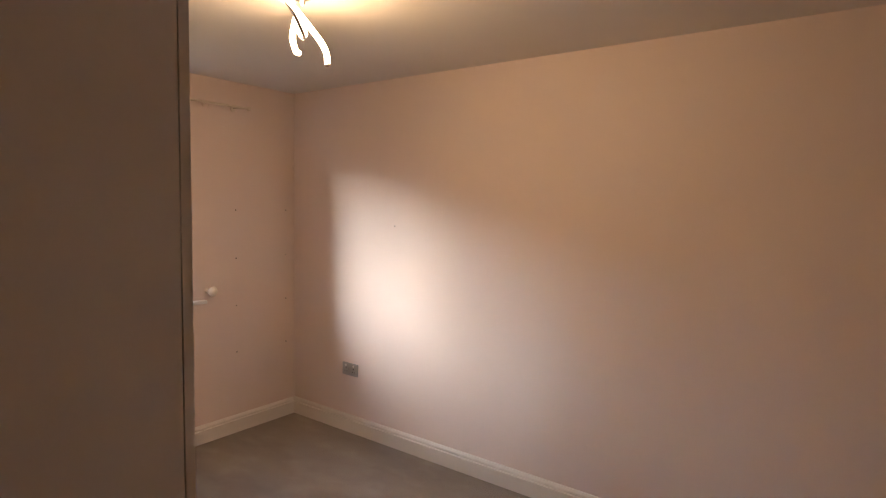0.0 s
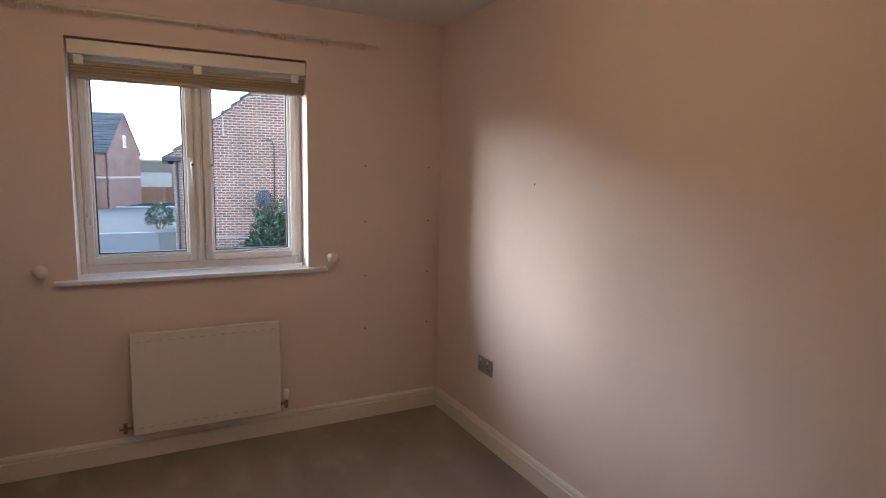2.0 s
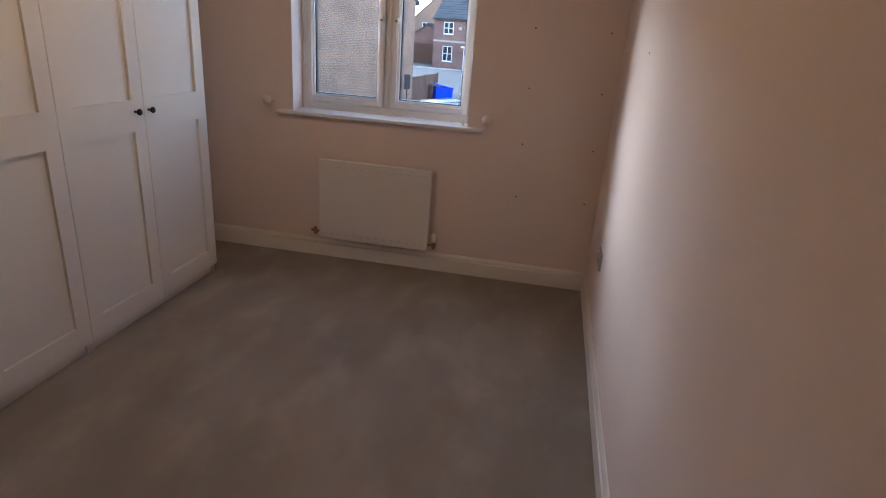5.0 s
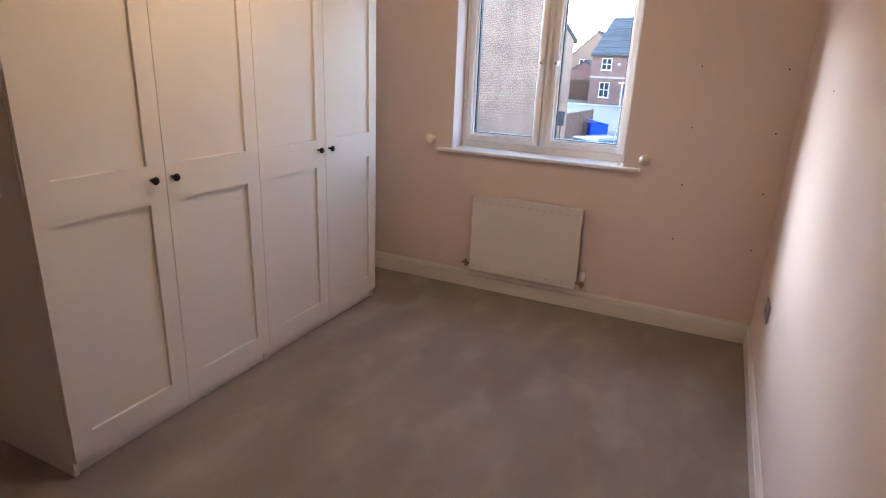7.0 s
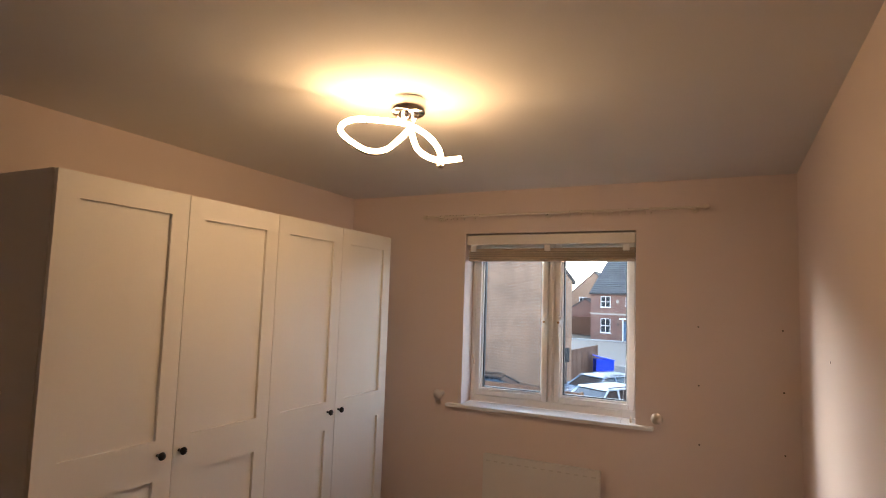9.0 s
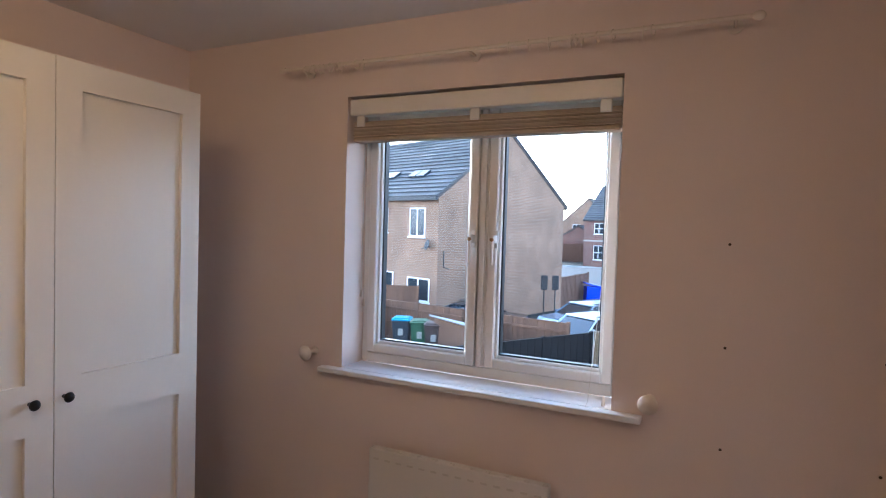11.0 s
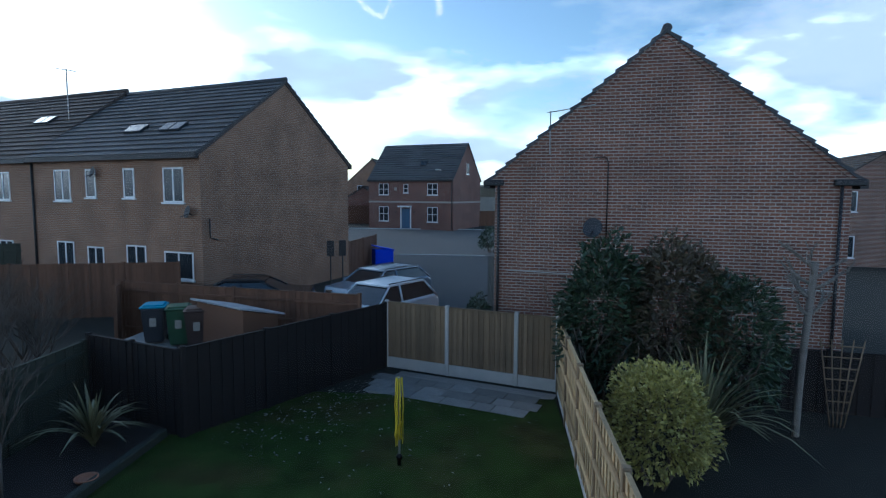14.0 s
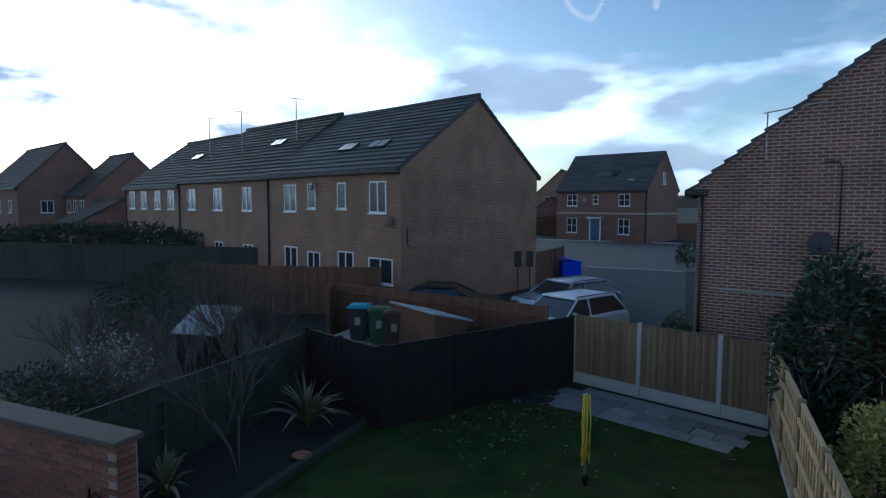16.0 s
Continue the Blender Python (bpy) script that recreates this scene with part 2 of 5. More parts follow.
M_YELLOW = material("yellow_washing_line", (0.62, 0.47, 0.02), 0.5)
M_CARWHITE = material("white_car_paint", (0.75, 0.76, 0.78), 0.2, var=0.02)
M_CARSILVER = material("grey_blue_car_paint", (0.30, 0.34, 0.40), 0.22, 0.5, var=0.02)
M_CARBLACK = material("black_car_paint", (0.012, 0.013, 0.018), 0.12, 0.3, var=0.02)
M_CARGLASS = material("dark_car_glass", (0.02, 0.025, 0.03), 0.04, var=0.02, spec=0.9)
M_TYRE = material("tyre_rubber", (0.015, 0.015, 0.015), 0.8)
M_BINBLUE = material("bin_lid_blue", (0.02, 0.28, 0.42), 0.5)
M_BINDARK = material("bin_dark_plastic", (0.03, 0.032, 0.038), 0.55)
M_BINGREEN = material("bin_green_plastic", (0.04, 0.10, 0.045), 0.55)
M_BINBROWN = material("bin_brown_plastic", (0.075, 0.045, 0.035), 0.55)
M_BLUE = material("bright_blue_plastic", (0.01, 0.05, 0.75), 0.4)
M_SHEDROOF = material("pale_felt_roof", (0.34, 0.345, 0.36), 0.8, var=0.12, scale=2)
M_BLUEDOOR = material("blue_door_paint", (0.07, 0.13, 0.22), 0.4)
M_TERRA = material("terracotta", (0.36, 0.17, 0.10), 0.9)
M_HILL = material("far_woods", (0.11, 0.09, 0.06), 1.0, var=0.5, scale=0.08, fine=0.6)
M_BRICKPIECE = material("near_brick", (0.19, 0.08, 0.055), 0.9, var=0.3, scale=8, fine=70, bump=0.5, objects=True)
M_MORTAR = material("mortar", (0.33, 0.28, 0.23), 0.95)

# ---- builders ----


def mesh_of(bm, name):
    me = bpy.data.meshes.new(name)
    bm.normal_update()
    bm.to_mesh(me)
    bm.free()
    return me


def part(name, bm, mat, parent=None, label=""):
    ob = new(name, mesh_of(bm, name))
    ob.data.materials.append(mat)
    if parent is not None:
        ob.parent = parent
    return tagged(ob, label) if label else ob


def piece(name, me, parent, m):
    ob = new(name, me)
    ob.parent = parent
    ob.matrix_basis = m
    return ob


def base(name, m=None, label="", category="", group="", kind=""):
    ob = new(name)
    ob.empty_display_size = 0.1
    if m is not None:
        ob.matrix_basis = m
    return tagged(ob, label, category, group, kind)


def box(x0, x1, y0, y1, z0, z1, bevel=0.0, bm=None, seg=1):
    bm = bm or bmesh.new()
    r = bmesh.ops.create_cube(bm, size=1)
    vs = r["verts"]
    for v in vs:
        v.co = Vector((x0 + (v.co.x + 0.5) * (x1 - x0), y0 + (v.co.y + 0.5) * (y1 - y0), z0 + (v.co.z + 0.5) * (z1 - z0)))
    if bevel > 0:
        es = list({e for v in vs for e in v.link_edges})
        bmesh.ops.bevel(bm, geom=es, offset=bevel, segments=seg, affect="EDGES", profile=0.6)
    return bm


def cyl(p0, p1, r0, r1=None, n=12, bm=None):
    bm = bm or bmesh.new()
    r1 = r0 if r1 is None else r1
    a, b = Vector(p0), Vector(p1)
    d = b - a
    m = Matrix.Translation((a + b) / 2) @ d.to_track_quat("Z", "Y").to_matrix().to_4x4()
    bmesh.ops.create_cone(bm, cap_ends=True, segments=n, radius1=r0, radius2=r1, depth=d.length, matrix=m)
    return bm


def lathe(profile, n=20, bm=None, m=None):
    """A turned shape round z from (radius, height) pairs."""
    bm = bm or bmesh.new()
    m = m or Matrix()
    rings = []
    for r, z in profile:
        rings.append([bm.verts.new(m @ Vector((r * math.cos(2 * math.pi * i / n), r * math.sin(2 * math.pi * i / n), z))) for i in range(n)])
    for a, b in zip(rings, rings[1:]):
        for i in range(n):
            bm.faces.new((a[i], a[(i + 1) % n], b[(i + 1) % n], b[i]))
    bm.faces.new(rings[0][::-1])
    bm.faces.new(rings[-1])
    for f in bm.faces:
        f.smooth = True
    return bm


def prism(points, depth, axis="y", bm=None):
    """A polygon in x and z, given depth along y from 0 (or in y and z, along x)."""
    bm = bm or bmesh.new()
    mk = (lambda p, d: (p[0], d, p[1])) if axis == "y" else (lambda p, d: (d, p[0], p[1]))
    a = [bm.verts.new(mk(p, 0)) for p in points]
    b = [bm.verts.new(mk(p, depth)) for p in points]
    n = len(points)
    bm.faces.new(a)
    bm.faces.new(b[::-1])
    for i in range(n):
        bm.faces.new((a[i], b[i], b[(i + 1) % n], a[(i + 1) % n]))
    bmesh.ops.recalc_face_normals(bm, faces=bm.faces)
    return bm


def tube(points, r, bm=None, n=8, closed=False):
    """A round tube along points."""
    bm = bm or bmesh.new()
    pts = [Vector(p) for p in points]
    rings, up = [], Vector((0, 0, 1))
    for i, p in enumerate(pts):
        d = (pts[min(i + 1, len(pts) - 1)] - pts[max(i - 1, 0)]).normalized()
        s = d.cross(up if abs(d.z) < 0.95 else Vector((1, 0, 0))).normalized()
        u = s.cross(d)
        rings.append([bm.verts.new(p + (s * math.cos(2 * math.pi * j / n) + u * math.sin(2 * math.pi * j / n)) * r) for j in range(n)])
    for a, b in zip(rings, rings[1:]):
        for j in range(n):
            bm.faces.new((a[j], a[(j + 1) % n], b[(j + 1) % n], b[j])).smooth = True
    bm.faces.new(rings[0][::-1])
    bm.faces.new(rings[-1])
    return bm


def joined(boxes, bevel=0.0):
    bm = bmesh.new()
    for b in boxes:
        box(*b, bevel=bevel, bm=bm)
    return bm


def structure(name, bm, mat, label, category):
    return tagged(part(name, bm, mat), label, category, kind="structure")


# ---- the bedroom ----
ZC = 2.36          # ceiling
XL, YB = -2.86, -4.30   # wall behind the wardrobe, wall at the back
WX0, WX1, WZ0, WZ1 = -1.93, -0.823, 0.945, 2.075   # window opening
structure("floor", box(XL - 0.9, 0.12, YB - 0.12, 0.3, -0.25, 0), M_CARPET, "worn grey-beige carpet with pale marks", "carpet")
structure("ceiling", box(XL - 0.9, 0.12, YB - 0.12, 0.3, ZC, ZC + 0.2), M_CEIL, "plain white painted ceiling", "ceiling")
structure("wall_east", box(0, 0.12, YB, 0, 0, ZC), M_WALL, "plain pale pink painted wall", "wall")
structure("wall_west", box(XL - 0.12, XL, -2.55, 0, 0, ZC), M_WALL, "plain pale pink painted wall", "wall")
structure("wall_entrance", box(XL - 0.9, XL - 0.78, YB, -2.55, 0, ZC), M_WALL, "plain pale pink painted wall", "wall")
structure("wall_return", box(XL - 0.9, XL - 0.12, -2.55, -2.43, 0, ZC), M_WALL, "plain pale pink painted wall", "wall")
structure("wall_south", box(XL - 0.9, 0.12, YB - 0.12, YB, 0, ZC), M_WALL, "plain pale pink painted wall", "wall")
structure("wall_north", joined([(XL - 0.12, WX0, 0, 0.3, 0, ZC), (WX1, 0.12, 0, 0.3, 0, ZC), (WX0, WX1, 0, 0.3, 0, WZ0 - 0.022), (WX0, WX1, 0, 0.3, WZ1, ZC)]), M_WALL, "pale pink painted wall with a window opening", "wall")


def skirting(length):
    return prism([(0, 0), (-0.018, 0), (-0.018, 0.086), (-0.009, 0.09), (-0.009, 0.095), (-0.015, 0.099), (-0.013, 0.108), (-0.006, 0.118), (0, 0.12)], length, "x")


sk = structure("baseboard_north", skirting(-XL - 0.018), M_GLOSS, "white gloss moulded skirting board", "skirting board")
sk.matrix_basis = pose(XL, 0, 0)
sk = structure("baseboard_east", skirting(-YB), M_GLOSS, "white gloss moulded skirting board", "skirting board")
sk.matrix_basis = pose(0, 0, 0, 0, 0, -90)

# window: frame in the opening, two casements with a mullion between
GY = 0.205
win = base("window_1", label="white plastic double casement window, closed, with grey rubber gaskets", category="window", kind="structure")
part("window_frame", joined([(WX0, WX0 + 0.028, 0.15, 0.23, WZ0, WZ1), (WX1 - 0.024, WX1, 0.15, 0.23, WZ0, WZ1), (WX0 + 0.028, WX1 - 0.024, 0.15, 0.23, WZ0, WZ0 + 0.045),
                             (WX0 + 0.028, WX1 - 0.024, 0.15, 0.23, WZ1 - 0.045, WZ1)], 0.004), M_UPVC, win)
MX = -1.368
part("mullion", joined([(MX - 0.021, MX + 0.021, 0.152, 0.228, WZ0 + 0.045, WZ1 - 0.045), (MX - 0.011, MX + 0.011, 0.138, 0.153, WZ0 + 0.045, WZ1 - 0.045)], 0.004), M_UPVC, win)


def casement(x0, x1):
    z0, z1 = WZ0 + 0.047, WZ1 - 0.047
    f, d = 0.037, 0.006
    c = part("casement", joined([(x0, x0 + f, 0.140, 0.222, z0, z1), (x1 - f, x1, 0.140, 0.222, z0, z1), (x0 + f, x1 - f, 0.140, 0.222, z0, z0 + f), (x0 + f, x1 - f, 0.140, 0.222, z1 - f, z1)], 0.004), M_UPVC, win)
    i0, i1, j0, j1 = x0 + f, x1 - f, z0 + f, z1 - f
    part("glazing_bead", joined([(i0, i0 + 0.012, 0.158, 0.2, j0, j1), (i1 - 0.012, i1, 0.158, 0.2, j0, j1), (i0 + 0.012, i1 - 0.012, 0.158, 0.2, j0, j0 + 0.012), (i0 + 0.012, i1 - 0.012, 0.158, 0.2, j1 - 0.012, j1)], 0.003), M_UPVC, c)
    a0, a1, b0, b1 = i0 + 0.012, i1 - 0.012, j0 + 0.012, j1 - 0.012
    part("gasket", joined([(a0, a0 + d, 0.175, 0.203, b0, b1), (a1 - d, a1, 0.175, 0.203, b0, b1), (a0 + d, a1 - d, 0.175, 0.203, b0, b0 + d), (a0 + d, a1 - d, 0.175, 0.203, b1 - d, b1)]), M_RUBBER, c)
    g = part("pane", box(a0, a1, GY, GY + 0.004, b0, b1), M_GLASS, c, "clear glass pane")
    g.visible_shadow = False
    return c


def handle(c, x, z):
    """An espagnolette handle with a key lock: a slim backplate, a neck standing out and a lever with finger grips hanging down."""
    part("backplate", box(x - 0.010, x + 0.010, 0.128, 0.141, z - 0.036, z + 0.036, 0.005, seg=3), M_UPVC, c)
    bm = box(x - 0.0085, x + 0.0085, 0.100, 0.129, z - 0.016, z + 0.016, 0.006, seg=3)
    rings = []
    for i in range(25):
        k = i / 24
        zz = z + 0.012 - 0.112 * k
        grip = 0.0009 * math.cos(2 * math.pi * 5 * k) if k > 0.3 else 0.0009
        w = 0.0065 if k < 0.94 else 0.0045
        y = 0.100 - 0.004 * math.sin(math.pi * k) - 0.008 * k
        rings.append([bm.verts.new((x + w * math.cos(a) + (grip if math.cos(a) > 0.3 else 0), y + 0.006 * math.sin(a), zz)) for a in [2 * math.pi * j / 12 for j in range(12)]])
    for p, q in zip(rings, rings[1:]):
        for j in range(12):
            bm.faces.new((p[j], p[(j + 1) % 12], q[(j + 1) % 12], q[j])).smooth = True
    bm.faces.new(rings[0])
    bm.faces.new(rings[-1][::-1])
    bmesh.ops.recalc_face_normals(bm, faces=bm.faces)
    part("lever", bm, M_UPVC, c, "white lever with finger grips")
    part("lock", cyl((x, 0.094, z - 0.002), (x, 0.084, z - 0.002), 0.007, n=16), M_BRASS, c, "small brass key lock")


c1 = casement(WX0 + 0.03, MX - 0.023)
c2 = casement(MX + 0.023, WX1 - 0.026)
handle(c1, MX - 0.034, 1.506)
handle(c2, MX + 0.060, 1.506)
sill = box(WX0, WX1, 0, 0.15, WZ0 - 0.022, WZ0, 0)
box(WX0 - 0.095, WX1 + 0.1, -0.045, 0.0, WZ0 - 0.022, WZ0, 0.007, sill, 3)
structure("window_sill", sill, M_SILL, "white gloss painted wooden window board with rounded nose", "window sill")

# wooden venetian blind, drawn up, under a white pelmet
bl = base("venetian_blind", label="limed wooden venetian blind raised into a stack under a white pelmet", category="blind")
part("pelmet", box(WX0 + 0.008, WX1 - 0.004, 0.004, 0.022, 1.998, 2.064, 0.004), M_GLOSS, bl, "white painted pelmet board")
part("headrail", box(WX0 + 0.012, WX1 - 0.008, 0.03, 0.085, 2.005, 2.06), M_UPVC, bl)
for bx in (WX0 + 0.05, MX, WX1 - 0.06):
    part("bracket", box(bx - 0.02, bx + 0.02, 0.022, 0.03, 1.955, 2.02, 0.003), M_UPVC, bl)
slat = mesh_of(box(WX0 + 0.013, WX1 - 0.010, 0.028, 0.078, 0, 0.0036), "slat")
slat.materials.append(M_SLAT)
for i in range(12):
    piece("slat", slat, bl, pose(random.uniform(-.002, .002), random.uniform(-.003, .003), 1.915 + 0.0052 * i, random.uniform(-1.5, 1.5)))
part("bottom_rail", box(WX0 + 0.013, WX1 - 0.010, 0.026, 0.080, 1.893, 1.912, 0.004), M_SLAT, bl)
for dx in (0.0, 0.012):
    zb = 1.27 - dx * 3
    part("cord", tube([(WX0 + 0.05 + dx, 0.06, 1.96), (WX0 + 0.048 + dx, 0.062, 1.6), (WX0 + 0.05 + dx, 0.06, zb)], 0.0013, n=6), M_CORD, bl)
    part("cord_weight", lathe([(0.002, 0.032), (0.004, 0.03), (0.0075, 0.004), (0.006, 0), (0.001, -0.001)], 12, m=pose(WX0 + 0.05 + dx, 0.06, zb - 0.03)), M_RAIL, bl, "turned wooden cord weight")
part("cord", tube([(WX1 - 0.05, 0.05, 1.96), (WX1 - 0.052, 0.045, 1.4), (WX1 - 0.08, 0.0, 0.96), (WX1 - 0.081, -0.03, 0.951)], 0.0013, n=6), M_CORD, bl)
part("cord_weight", lathe([(0.001, 0.0), (0.0075, 0.003), (0.006, 0.02), (0.003, 0.036)], 12, m=pose(WX1 - 0.03, 0.02, WZ0 + 0.001)), M_RAIL, bl)

# curtain pole with rings above the window
cp = base("curtain_pole", label="slim cream curtain pole with rings, no curtains", category="curtain pole")
PZ = 2.185
part("pole", cyl((-2.20, -0.085, PZ), (-0.44, -0.085, PZ), 0.0075, n=12), M_RAIL, cp)
for x in (-2.20, -0.44):
    part("finial", lathe([(0.003, -0.02), (0.012, -0.012), (0.014, 0), (0.011, 0.012), (0.003, 0.018)], 14, m=pose(x, -0.085, PZ, 0, 90)), M_RAIL, cp)
for x in (-2.12, -1.36, -0.5):
    bm = cyl((x, 0, PZ), (x, -0.085, PZ), 0.005, n=8)
    cyl((x, 0, PZ), (x, -0.008, PZ), 0.022, n=16, bm=bm)
    part("bracket", bm, M_RAIL, cp)
ring = bmesh.new()
tube([(0, 0.016 * math.cos(a), 0.016 * math.sin(a) - 0.008) for a in [2 * math.pi * i / 14 for i in range(15)]], 0.0022, ring, 6)
tube([(0, 0, -0.024), (0, 0.002, -0.034)], 0.002, ring, 5)
ring = mesh_of(ring, "ring")
ring.materials.append(M_RAIL)
rx = [-2.08, -2.05, -2.035, -2.01, -1.99, -1.96, -1.93, -1.91, -1.83, -1.80, -1.2, -1.13, -1.06, -0.985, -0.97, -0.95, -0.90, -0.85, -0.76, -0.73]
for x in rx:
    piece("ring", ring, cp, pose(x, -0.085, PZ, random.uniform(-15, 15), 0, random.uniform(-25, 25)))

# curtain tie-back knobs beside the sill
for x in (-2.07, -0.70):
    hb = base("curtain_holdback", pose(x, 0, 1.0, 90), "cream turned wooden curtain holdback knob on the wall", "holdback", "curtain holdbacks")
    part("stem", lathe([(0.018, 0), (0.018, 0.004), (0.008, 0.008), (0.007, 0.05), (0.012, 0.06)], 18), M_RAIL, hb)
    part("knob", lathe([(0.012, 0.06), (0.03, 0.063), (0.032, 0.069), (0.026, 0.074), (0.024, 0.076), (0.018, 0.083), (0.008, 0.088), (0.001, 0.089)], 24), M_RAIL, hb)

# radiator
RX0, RX1, RZ0, RZ1 = -1.728, -1.006, 0.155, 0.672
rad = base("radiator", pose(0, 0, 0), "white enamelled steel panel radiator under the window", "radiator")
part("front_panel", box(RX0, RX1, -0.088, -0.074, RZ0, RZ1, 0.006, seg=3), M_RAD, rad)
part("back_panel", box(RX0 + 0.005, RX1 - 0.005, -0.05, -0.04, RZ0 + 0.005, RZ1 - 0.005, 0.004), M_RAD, rad)
part("side_panel", box(RX0 + 0.001, RX0 + 0.004, -0.074, -0.05, RZ0 + 0.02, RZ1 - 0.003), M_RAD, rad)
part("side_panel", box(RX1 - 0.004, RX1 - 0.001, -0.074, -0.05, RZ0 + 0.02, RZ1 - 0.003), M_RAD, rad)
for i in range(10):
    part("top_grille", box(RX0 + 0.004 + i * 0.0715, RX0 + 0.050 + i * 0.0715, -0.074, -0.05, RZ1 - 0.012, RZ1 - 0.006), M_RAD, rad)
# the enamel is white here too; the ribs' grey paints in their slot shadow
rib = mesh_of(box(-0.013, 0.013, -0.0895, -0.086, -0.004, 0.004, 0.0015), "pressed_rib")
rib.materials.append(M_RIBSHADE)
for i in range(14):
    for z in (RZ1 - 0.04, RZ0 + 0.035):
        piece("pressed_rib", rib, rad, pose(RX0 + 0.035 + i * (RX1 - RX0 - 0.07) / 13, 0, z))
for x, s in ((RX0, -1), (RX1, 1)):
    bm = cyl((x - s * 0.006, -0.062, 0.19), (x + s * 0.035, -0.062, 0.19), 0.008)
    cyl((x + s * 0.035, -0.062, 0.165), (x + s * 0.035, -0.062, 0.215), 0.0095, bm=bm)
    cyl((x + s * 0.035, -0.062, 0.168), (x + s * 0.035, 0.0, 0.168), 0.0065, bm=bm)
    part("valve", bm, M_BRASS, rad, "worn brass radiator valve")
part("thermostat_head", lathe([(0.014, 0), (0.017, 0.012), (0.016, 0.05), (0.012, 0.058), (0.002, 0.06)], 18, m=pose(RX1 + 0.035, -0.062, 0.212)), M_UPVC, rad, "white thermostat head")
part("bleed_cap", cyl((RX0 - 0.035, -0.062, 0.19), (RX0 - 0.062, -0.062, 0.19), 0.009), M_BRASS, rad)
for x in (RX0 + 0.12, RX1 - 0.12):
    part("wall_bracket", box(x - 0.012, x + 0.012, -0.042, 0, 0.22, 0.6), M_RAD, rad)

# holes left by shelves and a picture
hole_bm = lathe([(0.0005, 0.0), (0.0045, 0.0012), (0.0045, 0.0016), (0.002, 0.0022)], 10)
hole_me = mesh_of(hole_bm, "screw_hole")
hole_me.materials.append(M_HOLE)
for x in (-0.487, -0.078):
    for z in (1.519, 1.196, 0.875, 0.555):
        o = tagged(new("screw_hole", hole_me), "dark empty screw hole in the pink wall", "screw hole", "shelf screw holes")
        o.matrix_basis = pose(x, 0, z, 90)
o = tagged(new("screw_hole", hole_me), "dark empty picture screw hole in the pink wall", "screw hole")
o.matrix_basis = pose(0, -0.989, 1.44, 0, -90)

# double socket
so = base("wall_socket", pose(0, -0.60, 0.44, 90, 0, -90), "brushed steel double power socket on the wall", "socket")
part("faceplate", box(-0.073, 0.073, -0.043, 0.043, 0, 0.009, 0.003, seg=2), M_STEEL, so)
for x in (-0.036, 0.036):
    part("socket_insert", box(x - 0.026, x + 0.026, -0.03, 0.016, 0.009, 0.0105, 0.0008), M_STEEL, so)
    part("pin_holes", joined([(x - 0.003, x + 0.003, 0.002, 0.01, 0.0105, 0.011), (x - 0.014, x - 0.007, -0.016, -0.012, 0.0105, 0.011), (x + 0.007, x + 0.014, -0.016, -0.012, 0.0105, 0.011)]), M_DARK, so)
    part("rocker_switch", box(x - 0.006, x + 0.006, 0.02, 0.034, 0.009, 0.013, 0.001), M_UPVC, so)

# wardrobe: two carcasses with two panelled doors each
WF, WD, WT = -2.215, 0.60, 2.0


def door_bm(y0, y1, z0, z1):
    """Stiles and rails of a panelled door."""
    x0, x1, f = 0.0, 0.018, 0.075
    bm = joined([(x0, x1, y0, y0 + f, z0, z1), (x0, x1, y1 - f, y1, z0, z1), (x0, x1, y0 + f, y1 - f, z0, z0 + 0.1), (x0, x1, y0 + f, y1 - f, 0.93, 1.075), (x0, x1, y0 + f, y1 - f, z1 - 0.085, z1)])
    bmesh.ops.remove_doubles(bm, verts=bm.verts, dist=0.0005)
    return bm


for w in range(2):
    ya = -2.498 + w * 1.0
    wd = base("wardrobe", pose(WF - 0.018, ya, 0), "tall white wardrobe with two panelled doors and black knobs", "wardrobe", "fitted wardrobes")
    for nm, bb_ in (("side_panel", (-WD, -0.003, 0.001, 0.018, 0.0, WT)), ("side_panel", (-WD, -0.003, 0.982, 0.999, 0.0, WT)), ("top_panel", (-WD, -0.003, 0.018, 0.982, WT - 0.018, WT)),
                    ("base_panel", (-WD, -0.012, 0.018, 0.982, 0.058, 0.076)), ("back_panel", (-WD, -WD + 0.006, 0.018, 0.982, 0.076, WT - 0.018))):
        part(nm, box(*bb_), M_WARD, wd)
    part("plinth", box(-0.03, -0.014, 0.018, 0.982, 0, 0.058), M_WARD, wd)
    for k in range(2):
        d = part("door", door_bm(0.0015 + k * 0.5, 0.4985 + k * 0.5, 0.06, WT - 0.003), M_WARD, wd)
        for za, zb in ((0.16, 0.93), (1.075, WT - 0.088)):
            part("panel", box(0.001, 0.005, 0.0765 + k * 0.5, 0.4235 + k * 0.5, za, zb), M_WARD, d)
        ky = 0.435 if k == 0 else 0.528
        part("knob", lathe([(0.006, 0), (0.005, 0.012), (0.012, 0.018), (0.0155, 0.026), (0.012, 0.032), (0.003, 0.034)], 18, m=pose(0.018, ky, 1.022, 0, 90)), M_DARK, d, "small black metal knob")

